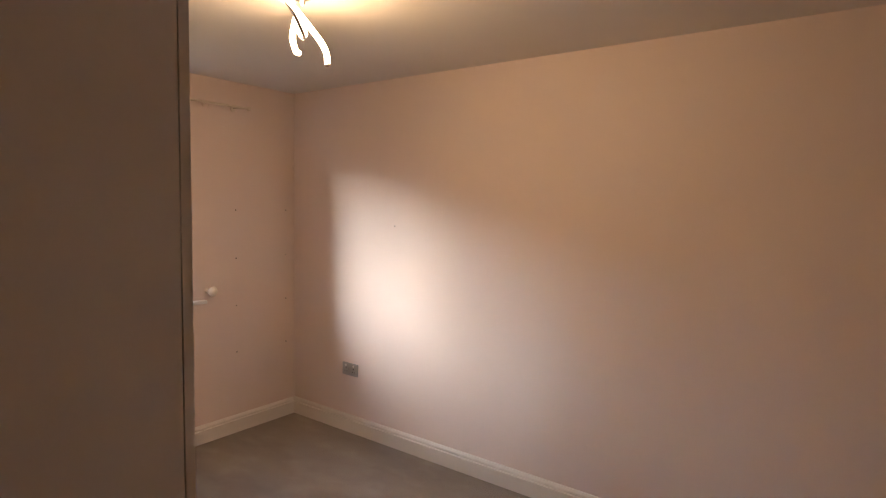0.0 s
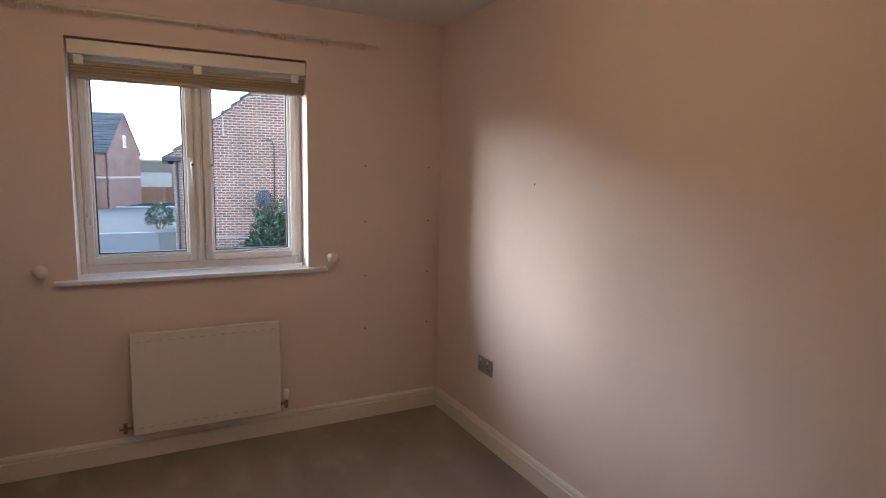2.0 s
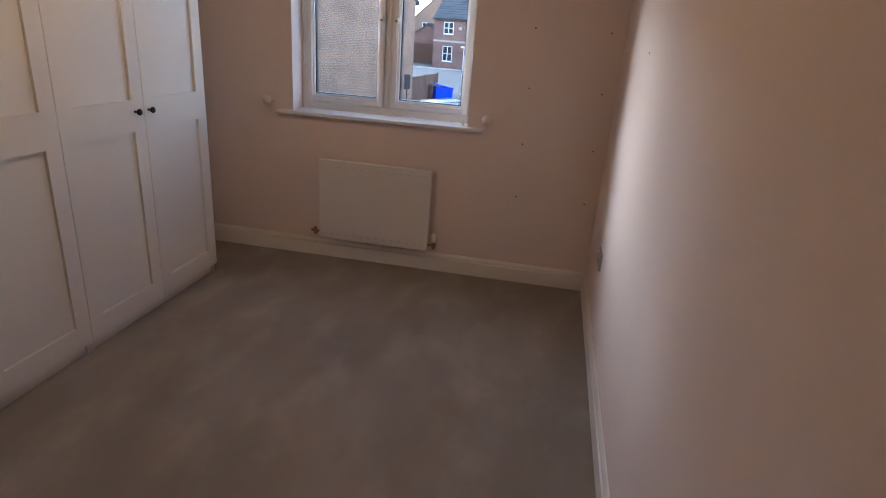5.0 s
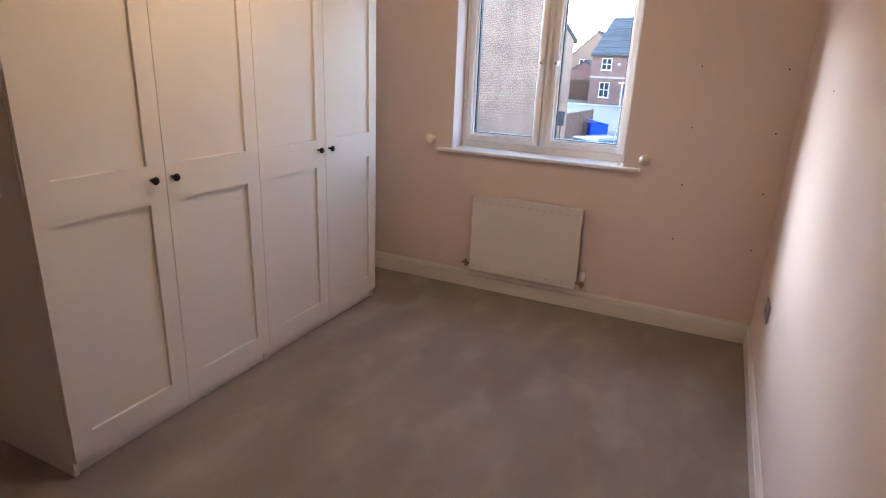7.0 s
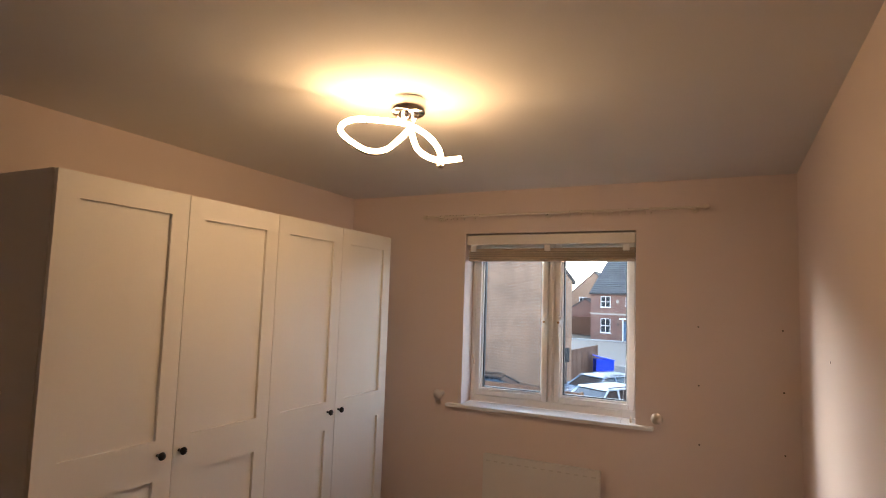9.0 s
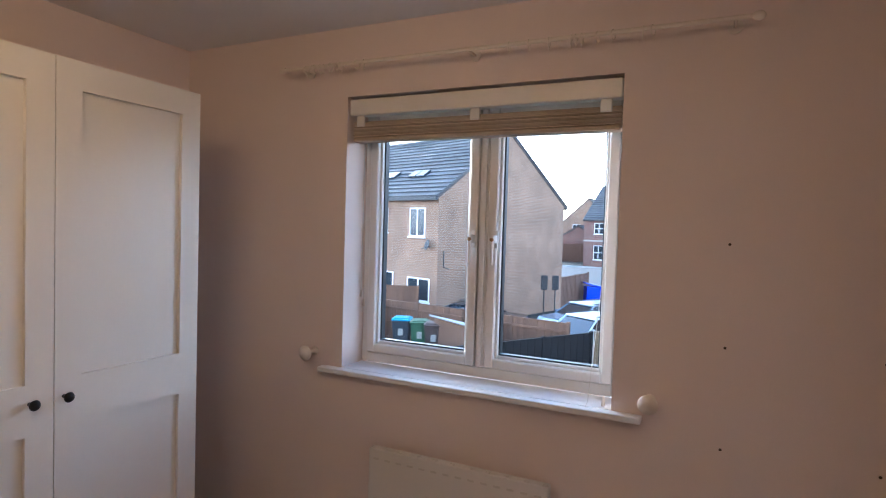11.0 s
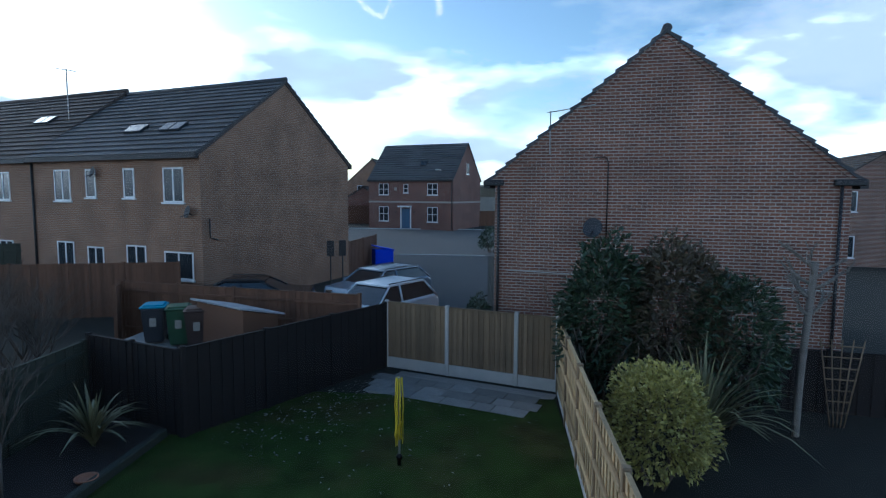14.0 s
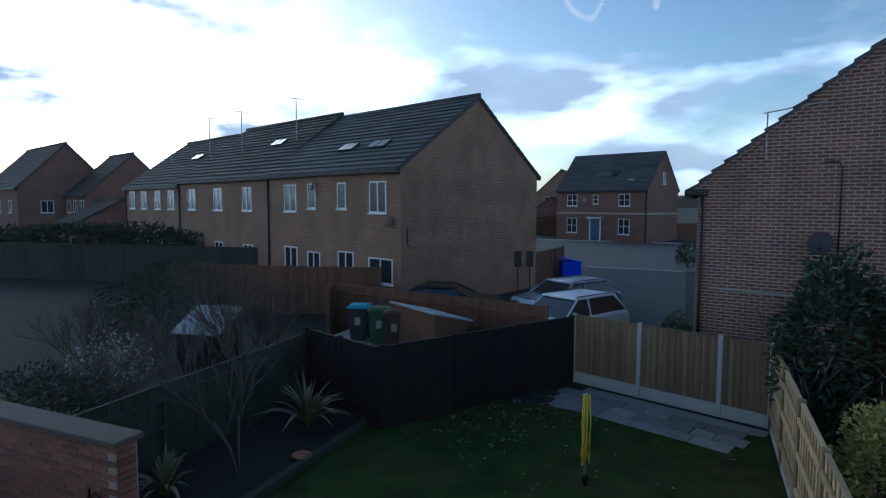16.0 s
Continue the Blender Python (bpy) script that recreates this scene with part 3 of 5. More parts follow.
# ceiling light: a looped glowing tube on a chrome base
LX, LY = -1.395, -1.75
cl = base("ceiling_light", pose(LX, LY, ZC), "chrome ceiling light with a looped glowing tube, switched on", "ceiling light")
part("canopy", lathe([(0.062, 0), (0.064, -0.004), (0.064, -0.05), (0.06, -0.055), (0.01, -0.056)][::-1], 32), M_CHROME, cl)
bm = bmesh.new()
for a in range(5):
    lathe([(0.001, -0.018), (0.009, -0.012), (0.012, 0), (0.009, 0.012), (0.001, 0.018)], 12, bm, pose(0.03 * math.cos(a * 1.257), 0.03 * math.sin(a * 1.257), -0.064))
part("bulb_nuts", bm, M_CHROME, cl)


def spline(pts, n=10):
    out = []
    P = [Vector(p) for p in pts]
    P = [2 * P[0] - P[1]] + P + [2 * P[-1] - P[-2]]
    for i in range(1, len(P) - 2):
        for j in range(n):
            t = j / n
            a, b, c, d = P[i - 1:i + 3]
            out.append(0.5 * ((2 * b) + (c - a) * t + (2 * a - 5 * b + 4 * c - d) * t * t + (3 * b - a - 3 * c + d) * t ** 3))
    return out + [P[-2]]


# across the room, towards the door, below the ceiling
SHAPE = [(.205, -.08, .197), (.11, -.05, .212), (.04, -.03, .18), (.01, .0, .12), (-.02, .02, .15), (-.07, .05, .205), (-.135, .09, .222), (-.215, .09, .175),
         (-.235, .06, .128), (-.19, .02, .088), (-.08, -.02, .078), (.0, -.01, .092), (.075, .02, .14), (.12, .06, .205), (.127, .07, .265)]
LOOP = spline([(u * 0.89 + v * 0.45, u * 0.45 - v * 0.89, -z) for u, v, z in SHAPE])
part("light_tube", tube(LOOP, 0.0105, n=10), M_LED, cl, "glowing warm white light tube")
part("spine", tube([p + Vector((0, 0, -0.010)) for p in LOOP[30:95]], 0.0062, n=8), M_CHROME, cl)
for p in (LOOP[0], LOOP[-1]):
    part("end_cap", lathe([(0.001, -0.008), (0.009, -0.007), (0.012, 0), (0.009, 0.007), (0.001, 0.008)], 12, m=pose(*p)), M_CHROME, cl)

# ---- outdoors: ground ----


def ground_z(y):
    return float(np.interp(y, [0, 16, 29, 60, 110, 400], [-3.0, -3.0, -2.75, -2.0, -1.2, 0.0]))


def sheet(x0, x1, ys, lift, nx=1):
    bm = bmesh.new()
    rows = [[bm.verts.new((x0 + (x1 - x0) * i / nx, y, ground_z(y) + lift)) for i in range(nx + 1)] for y in ys]
    for a, b in zip(rows, rows[1:]):
        for i in range(nx):
            bm.faces.new((a[i], a[i + 1], b[i + 1], b[i]))
    return bm


gr = bmesh.new()
ys = [-3000, -50, 0, 8, 16, 29, 60, 110, 400, 3000]
rows = [[gr.verts.new((x, y, ground_z(y))) for x in (-3000, -100, -40, 0, 40, 100, 3000)] for y in ys]
for a, b in zip(rows, rows[1:]):
    for i in range(6):
        gr.faces.new((a[i], a[i + 1], b[i + 1], b[i]))
structure("ground", gr, M_GROUND, "rough brown earth and grass ground", "ground")
structure("lawn", box(-6.95, 0.42, 0.4, 12.6, -3.1, -2.985), M_LAWN, "mown green garden lawn, partly shaded", "lawn")
structure("flower_bed", box(-9.0, -7.1, 1, 10.6, -3.1, -2.90), M_SOIL, "dark soil flower bed along the fence", "flower bed")
rd = structure("road", sheet(-7.6, -1.1, [16.6, 22, 29, 38], 0.015), M_ROAD, "dark asphalt road between the houses", "road")
structure("drive", sheet(-11.5, -7.6, [16.6, 22, 24], 0.012), M_ROAD, "dark asphalt parking area", "parking")
structure("road_crossing", sheet(-45, 30, [38, 46, 58], 0.02), M_PAVE, "pale block paved street", "road")
structure("kerb", joined([(-7.0, -1.3, 37.9, 38.1, ground_z(38) - 0.1, ground_z(38) + 0.06)], 0.02), M_CONC, "low concrete kerb", "kerb")
structure("kerb_far", joined([(-40, 20, 57.9, 58.15, ground_z(58) - 0.1, ground_z(58) + 0.12)], 0.02), M_CONC, "low concrete kerb", "kerb")

# ---- houses ----


def house_window(parent, m, w, h, bars=(1, 0), sill=True):
    """A window set in a wall whose face is local y=0, looking to -y."""
    wb = base("window", m)
    wb.parent = parent
    f = 0.06
    fr = [(-w / 2, -w / 2 + f, -0.03, 0.05, 0, h), (w / 2 - f, w / 2, -0.03, 0.05, 0, h), (-w / 2 + f, w / 2 - f, -0.03, 0.05, 0, f), (-w / 2 + f, w / 2 - f, -0.03, 0.05, h - f, h)]
    for i in range(bars[0]):
        x = -w / 2 + w * (i + 1) / (bars[0] + 1)
        fr.append((x - 0.035, x + 0.035, -0.028, 0.05, f, h - f))
    for i in range(bars[1]):
        z = h * (i + 1) / (bars[1] + 1)
        fr.append((-w / 2 + f, w / 2 - f, -0.026, 0.05, z - 0.025, z + 0.025))
    part("window_frame", joined(fr), M_UPVC, wb)
    part("pane", box(-w / 2 + f, w / 2 - f, -0.008, 0.04, f, h - f), M_WPANE, wb)
    if sill:
        part("sill", box(-w / 2 - 0.06, w / 2 + 0.06, -0.09, 0.05, -0.07, 0.0, 0.01), M_UPVC, wb)
    return wb


def roof_slope(w2, l, zr, over=0.25, courses=16, side=1, yover=0.08):
    """Stepped tile courses from eave to ridge on one side; ridge at x=0, going along y."""
    bm = bmesh.new()
    slope = Vector((w2, 0, -zr))
    total = slope.length + over
    dirn = slope.normalized()
    nrm = Vector((zr, 0, w2)).normalized()
    for c in range(courses):
        a0, a1 = total * c / courses - 0.03, total * (c + 1) / courses
        p0, p1 = dirn * a0 + nrm * 0.05, dirn * a1 + nrm * 0.115
        q1 = dirn * a1 + nrm * 0.02
        q0 = dirn * a0 + nrm * 0.0
        nseg = max(1, int(l / 1.2))
        for s in range(nseg):
            y0 = -yover + (l + 2 * yover) * s / nseg
            y1 = -yover + (l + 2 * yover) * (s + 1) / nseg
            vs = [bm.verts.new((side * p.x, y, p.z)) for y in (y0, y1) for p in (p0, p1, q1, q0)]
            for f in ((0, 1, 5, 4), (1, 2, 6, 5), (2, 3, 7, 6), (3, 0, 4, 7), (0, 3, 2, 1), (4, 5, 6, 7)):
                bm.faces.new([vs[i] for i in f])
    bmesh.ops.recalc_face_normals(bm, faces=bm.faces)
    return bm


def house(label, m, w, l, h, rise, mat, tile, down=3.2, band=None, category="house"):
    """A gabled house: gable face at y=0 from x=0 to w, length along y; z=0 at the eaves' foot h below."""
    hb = base("house", m, label, category)
    pts = [(0, -down + 3.0), (w, -down + 3.0), (w, h), (w / 2, h + rise), (0, h)]
    part("wall", prism(pts, l), mat, hb)
    for s in (1, -1):
        r = part("roof", roof_slope(w / 2, l, rise, side=s), tile, hb)
        r.location = (w / 2, 0, h + rise)
        part("fascia", box(-0.28 if s < 0 else w + 0.12, -0.12 if s < 0 else w + 0.28, -0.06, l + 0.06, h - 0.26, h - 0.08), M_FASCIA, hb, "black gutter")
    part("ridge_tile", tube([(w / 2, -0.08, h + rise + 0.1), (w / 2, l + 0.08, h + rise + 0.1)], 0.11), tile, hb)
    for y in (-0.045, l + 0.005):
        vb = bmesh.new()
        for s in (1, -1):
            v = [(w / 2, h + rise + 0.06), (w / 2 + s * (w / 2 + 0.2), h - 0.1), (w / 2 + s * (w / 2 + 0.2), h - 0.26), (w / 2, h + rise - 0.1)]
            a = [vb.verts.new((p[0], y, p[1])) for p in v]
            b = [vb.verts.new((p[0], y + 0.04, p[1])) for p in v]
            vb.faces.new(a), vb.faces.new(b[::-1])
            for i in range(4):
                vb.faces.new((a[i], b[i], b[(i + 1) % 4], a[(i + 1) % 4]))
        bmesh.ops.recalc_face_normals(vb, faces=vb.faces)
        part("verge", vb, mat if mat is M_BRICK_R else M_TILE_BROWN, hb)
    if band:
        part("brick_band", box(-0.02, w + 0.02, -0.025, l, band, band + 0.08), mat, hb)
    return hb


def roof_light(hb, w, h, rise, x, y):
    t = x / (w / 2)
    ang = math.degrees(math.atan2(rise, w / 2))
    o = part("roof_window", joined([(-0.3, 0.3, -0.28, 0.28, 0.0, 0.16)], 0.02), M_WPANE, hb)
    o.matrix_basis = pose(x, y, h + rise * t + 0.03, 0, -ang, 0)


def pipe(hb, pts, r=0.04, mat=None):
    part("drainpipe", tube(pts, r, n=8), mat or M_FASCIA, hb)


def dish(hb, x, z, y=-0.02, m=None):
    d = base("satellite_dish", m or pose(x, y, z))
    d.parent = hb
    part("dish", lathe([(0.001, 0.0), (0.15, 0.02), (0.29, 0.075), (0.30, 0.08), (0.29, 0.085), (0.15, 0.032), (0.001, 0.012)], 24, m=pose(0, -0.14, 0.05, 75, 0, -20) @ Matrix.Scale(0.8, 4)), M_BINDARK, d)
    part("arm", tube([(0, 0, -0.05), (0, -0.12, 0.0), (-0.1, -0.45, -0.12)], 0.015), M_FASCIA, d)


def aerial(hb, x, y, z0, z1):
    bm = tube([(x, y, z0), (x, y, z1)], 0.025, n=6)
    tube([(x - 0.5, y, z1 - 0.08), (x + 0.5, y, z1 - 0.02)], 0.015, bm, 5)
    for i in range(6):
        tube([(x - 0.4 + i * 0.16, y - 0.16, z1 - 0.05), (x - 0.4 + i * 0.16, y + 0.16, z1 - 0.05)], 0.009, bm, 4)
    part("aerial", bm, M_CONC, hb, "thin grey television aerial")


# gable house close behind the garden fence
R_A = math.degrees(math.atan2(13.24 - 14.65, 6.71 + 0.93))
HR = house("red-brown brick house gable with black gutters and satellite dish", pose(-0.93, 14.65, -3.0, 0, 0, R_A), 7.76, 9, 4.92, 3.24, M_BRICK_R, M_TILE)
pipe(HR, [(0.10, -0.06, 4.85), (0.10, -0.06, 0.0)], 0.035)
pipe(HR, [(7.55, -0.06, 4.85), (7.55, -0.06, 0.0)], 0.035)
part("gutter_end", box(-0.28, 0.22, -0.12, 0.05, 4.72, 4.86, 0.02), M_FASCIA, HR)
part("gutter_end", box(7.4, 8.0, -0.12, 0.05, 4.72, 4.86, 0.02), M_FASCIA, HR)
pipe(HR, [(2.36, -0.03, 5.38), (2.63, -0.03, 5.4), (2.70, -0.03, 5.25), (2.70, -0.03, 3.5)], 0.013)
dish(HR, 2.4, 3.66)
pipe(HR, [(0.3, -0.03, 2.62), (7.6, -0.03, 2.42)], 0.014, M_CONC)
bm = tube([(1.33, -0.06, 5.47), (1.33, -0.06, 6.5)], 0.018, n=6)
tube([(1.25, -0.06, 6.46), (2.38, -0.06, 6.62)], 0.014, bm, 5)
part("aerial", bm, M_CONC, HR, "thin grey television aerial")

# terrace with gardens
L_M = pose(-11.57, 20.45, -2.85, 0, 0, math.degrees(math.atan2(9.05, 3.23)))
HL = house("orange-brown brick end terrace house with grey tiled roof", L_M, 9.6, 9.8, 5.88, 3.27, M_BRICK_L, M_TILE)
part("brick_band", box(-0.02, 9.62, -0.03, 0.0, 2.55, 2.66), M_BRICK_L, HL)


def facade(hb, y, z):
    """Pose of a window on the long wall at x=0 (facing -x)."""
    return pose(-0.001, y, z, 0, 0, -90)


for y, w in ((1.35, 1.05), (3.75, 0.62), (6.0, 0.62), (7.8, 1.05)):
    house_window(HL, facade(HL, y, 4.0 if w > 1 else 4.15), w, 1.3 if w > 1 else 1.15, (1, 0) if w > 1 else (0, 0))
for y, w, z, h in ((1.2, 1.5, 1.1, 1.05), (3.5, 1.1, 0.2, 2.1), (5.9, 1.0, 0.9, 1.25), (7.8, 1.1, 0.2, 2.1)):
    house_window(HL, facade(HL, y, z), w, h, (1, 0))
dish(HL, 0, 0, m=pose(-0.02, 0.45, 3.6, 0, 0, -90))
dish(HL, 0, 0, m=pose(-0.02, 5.6, 5.1, 0, 0, -90))
pipe(HL, [(0.35, -0.04, 3.4), (0.35, -0.04, 2.7), (0.7, -0.06, 2.6)], 0.025)
for y in (2.6, 3.2, 4.8, 5.3):
    roof_light(HL, 9.6, 5.88, 3.27, 1.5, y)
pipe(HL, [(-0.06, 9.75, 5.6), (-0.06, 9.75, 0)], 0.05)
row_label = "orange-brown brick terrace house with dark tiled roof"
off = 9.95
for k, (ln, eh) in enumerate(((10.5, 5.85), (9.5, 5.6))):
    hb = house(row_label, L_M @ pose(0.1 * k, off, 0), 9.6, ln, eh, 3.5, M_BRICK_L, M_TILE_BROWN)
    for y in ((2.0, 5.3, 8.7) if k == 0 else (1.4, 3.6, 6.0, 8.2)):
        house_window(hb, facade(hb, y, 4.0), 1.0, 1.25, (1, 0))
        house_window(hb, facade(hb, y, 0.9), 1.0, 1.3, (1, 0))
    aerial(hb, 2.6, 1.2, 6.5, 10.2)
    aerial(hb, 2.2, 6.5, 6.5, 10.0)
    for y in (2.6, 3.2):
        roof_light(hb, 9.6, eh, 3.5, 2.6, y)
    pipe(hb, [(-0.06, ln - 0.1, eh), (-0.06, ln - 0.1, 0)], 0.05)
    off += ln + 0.1

# house across the street
F_M = pose(-13.67, 60.0, -2.0, 0, 0, -20)
FW, FD, FE = 9.65, 7.4, 5.05
hb = base("house", F_M, "detached dark red brick house with white sash windows and blue door", "house")
part("wall", prism([(0, -1), (0, FE), (FD / 2, FE + 3.7), (FD, FE), (FD, -1)], FW, "x"), M_BRICK_F, hb)
for s in (1, -1):
    r = part("roof", roof_slope(FD / 2, FW, 3.7, side=s), M_TILE, hb)
    r.matrix_basis = Matrix.Translation((0, FD / 2, FE + 3.7)) @ Matrix(((0, 1, 0, 0), (1, 0, 0, 0), (0, 0, 1, 0), (0, 0, 0, 1)))
part("fascia", box(-0.05, FW + 0.05, -0.3, -0.14, FE - 0.24, FE - 0.06), M_FASCIA, hb)
part("stone_band", box(-0.02, FW + 0.02, -0.05, 0.0, 2.65, 2.82), M_STONE, hb, "pale stone band")
part("stone_band", box(FW, FW + 0.05, 0.0, FD, 2.65, 2.82), M_STONE, hb, "pale stone band")
for x, z, w, h in ((1.8, 3.45, 1.15, 1.15), (7.4, 3.45, 1.15, 1.15), (4.4, 3.65, 0.55, 0.9), (1.8, 0.75, 1.15, 1.5), (7.4, 0.75, 1.15, 1.5)):
    house_window(hb, pose(x, -0.001, z), w, h, (1, 0) if w > 1 else (0, 0))
    part("glazing_bar", box(x - w / 2, x + w / 2, -0.035, 0.0, z + h / 2 - 0.03, z + h / 2 + 0.03), M_UPVC, hb)
house_window(hb, pose(FW + 0.001, FD / 2, 5.6, 0, 0, 90), 0.6, 1.1, (0, 0))
part("front_door", box(3.95, 4.85, -0.04, 0.0, 0.0, 2.05, 0.02), M_BLUEDOOR, hb, "blue panelled front door")
part("door_canopy", joined([(3.7, 5.1, -0.6, 0.0, 2.2, 2.36), (3.78, 3.9, -0.1, 0, 0, 2.2), (4.9, 5.02, -0.1, 0, 0, 2.2)], 0.02), M_UPVC, hb, "white door canopy and posts")
o = part("roof_window", box(-0.35, 0.35, -0.35, 0.35, 0, 0.16, 0.02), M_WPANE, hb)
o.matrix_basis = pose(5.7, 1.5, FE + 1.55, 45)
pipe(hb, [(FW - 0.12, -0.06, FE), (FW - 0.12, -0.06, 0)], 0.05)
for x in (3.3, 5.4):
    part("wall_lamp", lathe([(0.02, -0.12), (0.09, -0.05), (0.09, 0.08), (0.02, 0.14)], 10, m=pose(x, -0.12, 1.7)), M_FASCIA, hb)
part("alarm_box", box(3.05, 3.35, -0.08, 0, 3.9, 4.2, 0.02), M_STONE, hb)

# further houses
FAR = [(-20.5, 78, 0, 7, 9, 5.0, 3.2, M_BRICK_L, 1), (-31, 80, 8, 9, 9, 5.0, 3.2, M_BRICK_F, 0), (1.5, 84, -15, 8, 9, 5.0, 3.4, M_BRICK_F, 0), (12, 70, -10, 9, 10, 5, 3.5, M_BRICK_R, 0),
       (-60, 35, 72, 8.5, 14, 6.0, 4.4, M_BRICK_F, 0), (-52.5, 36.5, 72, 8.5, 6, 5.2, 4.0, M_BRICK_F, 0), (-82, 36, 70, 9, 14, 5.0, 3.2, M_BRICK_L, 0), (17.5, 36, -10, 8, 10, 4.2, 2.6, M_BRICK_R, 0)]
for x, y, a, w, l, h, rise, mt, _ in FAR:
    hb = house("distant brick house with a dark tiled roof", pose(x, y, ground_z(y) - 0.3, 0, 0, a), w, l, h, rise, mt, M_TILE_BROWN)
    for wx in (w * 0.28, w * 0.72):
        house_window(hb, pose(wx, -0.001, 3.5), 1.1, 1.2, (1, 0))
        house_window(hb, pose(wx, -0.001, 0.8), 1.1, 1.3, (1, 0))
    for wy in (l * 0.2, l * 0.5, l * 0.8):
        house_window(hb, pose(-0.001, wy, 3.5, 0, 0, -90), 1.0, 1.2, (1, 0))
hb = house("single storey brick garage with a dark tiled roof", pose(-45.5, 30.5, -2.6, 0, 0, 66), 7, 7, 2.5, 1.9, M_BRICK_F, M_TILE_BROWN, category="garage")
part("door", box(2.2, 4.2, -0.03, 0, 0, 1.9), M_FASCIA, hb)
hb = house("brick garage with a dark door beside the street", pose(-18.6, 66, -2.0, 0, 0, 0), 6, 6, 2.5, 1.8, M_BRICK_F, M_TILE_BROWN, category="garage")
part("door", box(0.8, 5.2, -0.05, 0, 0, 2.2, 0.02), M_FRED, hb, "brown garage door")

# wooded skyline
hill = bmesh.new()
prev = None
for i in range(90):
    a = radians(-75 + 150 * i / 89)
    x, y = 420 * math.sin(a), 420 * math.cos(a)
    z = 9 + 5 * noise.noise((i * 0.25, 3, 0)) + 2.5 * noise.noise((i * 1.3, 7, 0))
    cur = (hill.verts.new((x, y, -6)), hill.verts.new((x * 1.02, y * 1.02, z * 0.8)), hill.verts.new((x * 1.1, y * 1.1, z)))
    if prev:
        hill.faces.new((prev[0], cur[0], cur[1], prev[1]))
        hill.faces.new((prev[1], cur[1], cur[2], prev[2]))
    prev = cur
tagged(structure("backdrop", hill, M_HILL, "distant wooded skyline in winter brown", "woods"))

# ---- fences ----


def seg_pose(a, b, z):
    return pose(a[0], a[1], z, 0, 0, math.degrees(math.atan2(b[1] - a[1], b[0] - a[0]))), math.hypot(b[0] - a[0], b[1] - a[1])


def board_fence(label, a, b, z, h, mat, postmat=None, panels=3, gravel=0.0, rails=True, bw=0.12, lap=True, post_up=0.06, railside=-1, cuts=None):
    m, ln = seg_pose(a, b, z)
    fb = base("fence", m, label, "fence")
    cuts = [c * ln for c in cuts] if cuts else [i * ln / panels for i in range(panels + 1)]
    for x in cuts:
        part("post", box(x - 0.05, x + 0.05, -0.05, 0.05, -0.1, h + post_up, 0.012), postmat or mat, fb)
    bd = mesh_of(box(-bw / 2 + 0.003, bw / 2 - 0.003, -0.008, 0.008, gravel, h, 0.004), "board")
    bd.materials.append(mat)
    for xa, xb in zip(cuts, cuts[1:]):
        pl, x0 = xb - xa, xa + 0.05
        nb = max(1, math.ceil((pl - 0.1) / (bw - 0.012)))
        step = (pl - 0.1) / nb
        for k in range(nb):
            piece("board", bd, fb, pose(x0 + (k + 0.5) * step, (0.009 if k % 2 else -0.009) if lap else 0.0, random.uniform(-0.004, 0.004)))
        if gravel:
            part("gravel_board", box(x0, x0 + pl - 0.1, -0.025, 0.025, -0.05, gravel, 0.006), M_CONC, fb, "pale concrete gravel board")
        part("capping", box(x0, x0 + pl - 0.1, -0.03, 0.03, h, h + 0.025, 0.004), mat, fb)
        if rails:
            for rz in (0.22, 0.55, 0.86):
                y0, y1 = (-0.062, -0.018) if railside < 0 else (0.018, 0.062)
                part("rail", box(x0, x0 + pl - 0.1, y0, y1, gravel + rz * (h - gravel) - 0.04, gravel + rz * (h - gravel) + 0.04, 0.008), mat, fb)
    return fb


GZ = -2.99
PA, PB = (-3.69, 14.73), (0.53, 13.15)
board_fence("pale wooden panel fence with concrete posts and gravel boards", PA, PB, GZ, 1.70, M_FWOOD, M_CONC, 3, 0.27, False, 0.085, cuts=(0, 0.384, 0.781, 1))
board_fence("new yellow wooden panel fence with timber rails", (0.53, 13.0), (0.20, 0.5), GZ, 1.70, M_FWOOD_NEW, M_FWOOD, 7, 0.1, True, 0.12, railside=-1)
board_fence("black-stained close board garden fence", (-6.62, 10.0), (-3.74, 14.65), GZ, 1.66, M_FDARK, None, 3, 0.0, False, 0.14)
board_fence("black-stained close board garden fence return", (-9.1, 10.95), (-6.68, 10.0), GZ, 1.62, M_FDARK, None, 2, 0.0, False, 0.14)
board_fence("weathered green wooden fence with rails", (-9.15, 10.85), (-8.75, 1.0), GZ, 1.5, M_FGREEN, None, 5, 0.0, True, 0.14, railside=1)
board_fence("red-brown wooden fence with rails beside the parking", (-12.1, 16.6), (-4.5, 15.1), -2.95, 1.75, M_FRED, None, 4, 0.0, True, 0.14, railside=-1)
board_fence("brown wooden garden fence of the terrace", (-17.5, 18.5), (-12.2, 19.9), -2.9, 1.9, M_FRED, None, 3, 0.0, False, 0.14)
board_fence("brown wooden garden fence of the terrace", (-24, 20.5), (-17.6, 20.6), -2.9, 1.6, M_FRED, None, 3, 0.0, False, 0.14)
board_fence("grey weathered wooden boundary fence", (-48, 19.3), (-21, 24.3), -2.95, 2.15, M_FGREEN, None, 9, 0.0, True, 0.3, railside=-1)
board_fence("brown wooden fence by the gable wall", (-8.4, 29.6), (-8.0, 35), -2.7, 1.7, M_FRED, None, 2, 0.0, False, 0.14)
board_fence("dark wooden neighbour garden fence", (0.75, 13.2), (9.4, 11.75), GZ, 1.3, M_FDARK, None, 5, 0.0, False, 0.14)
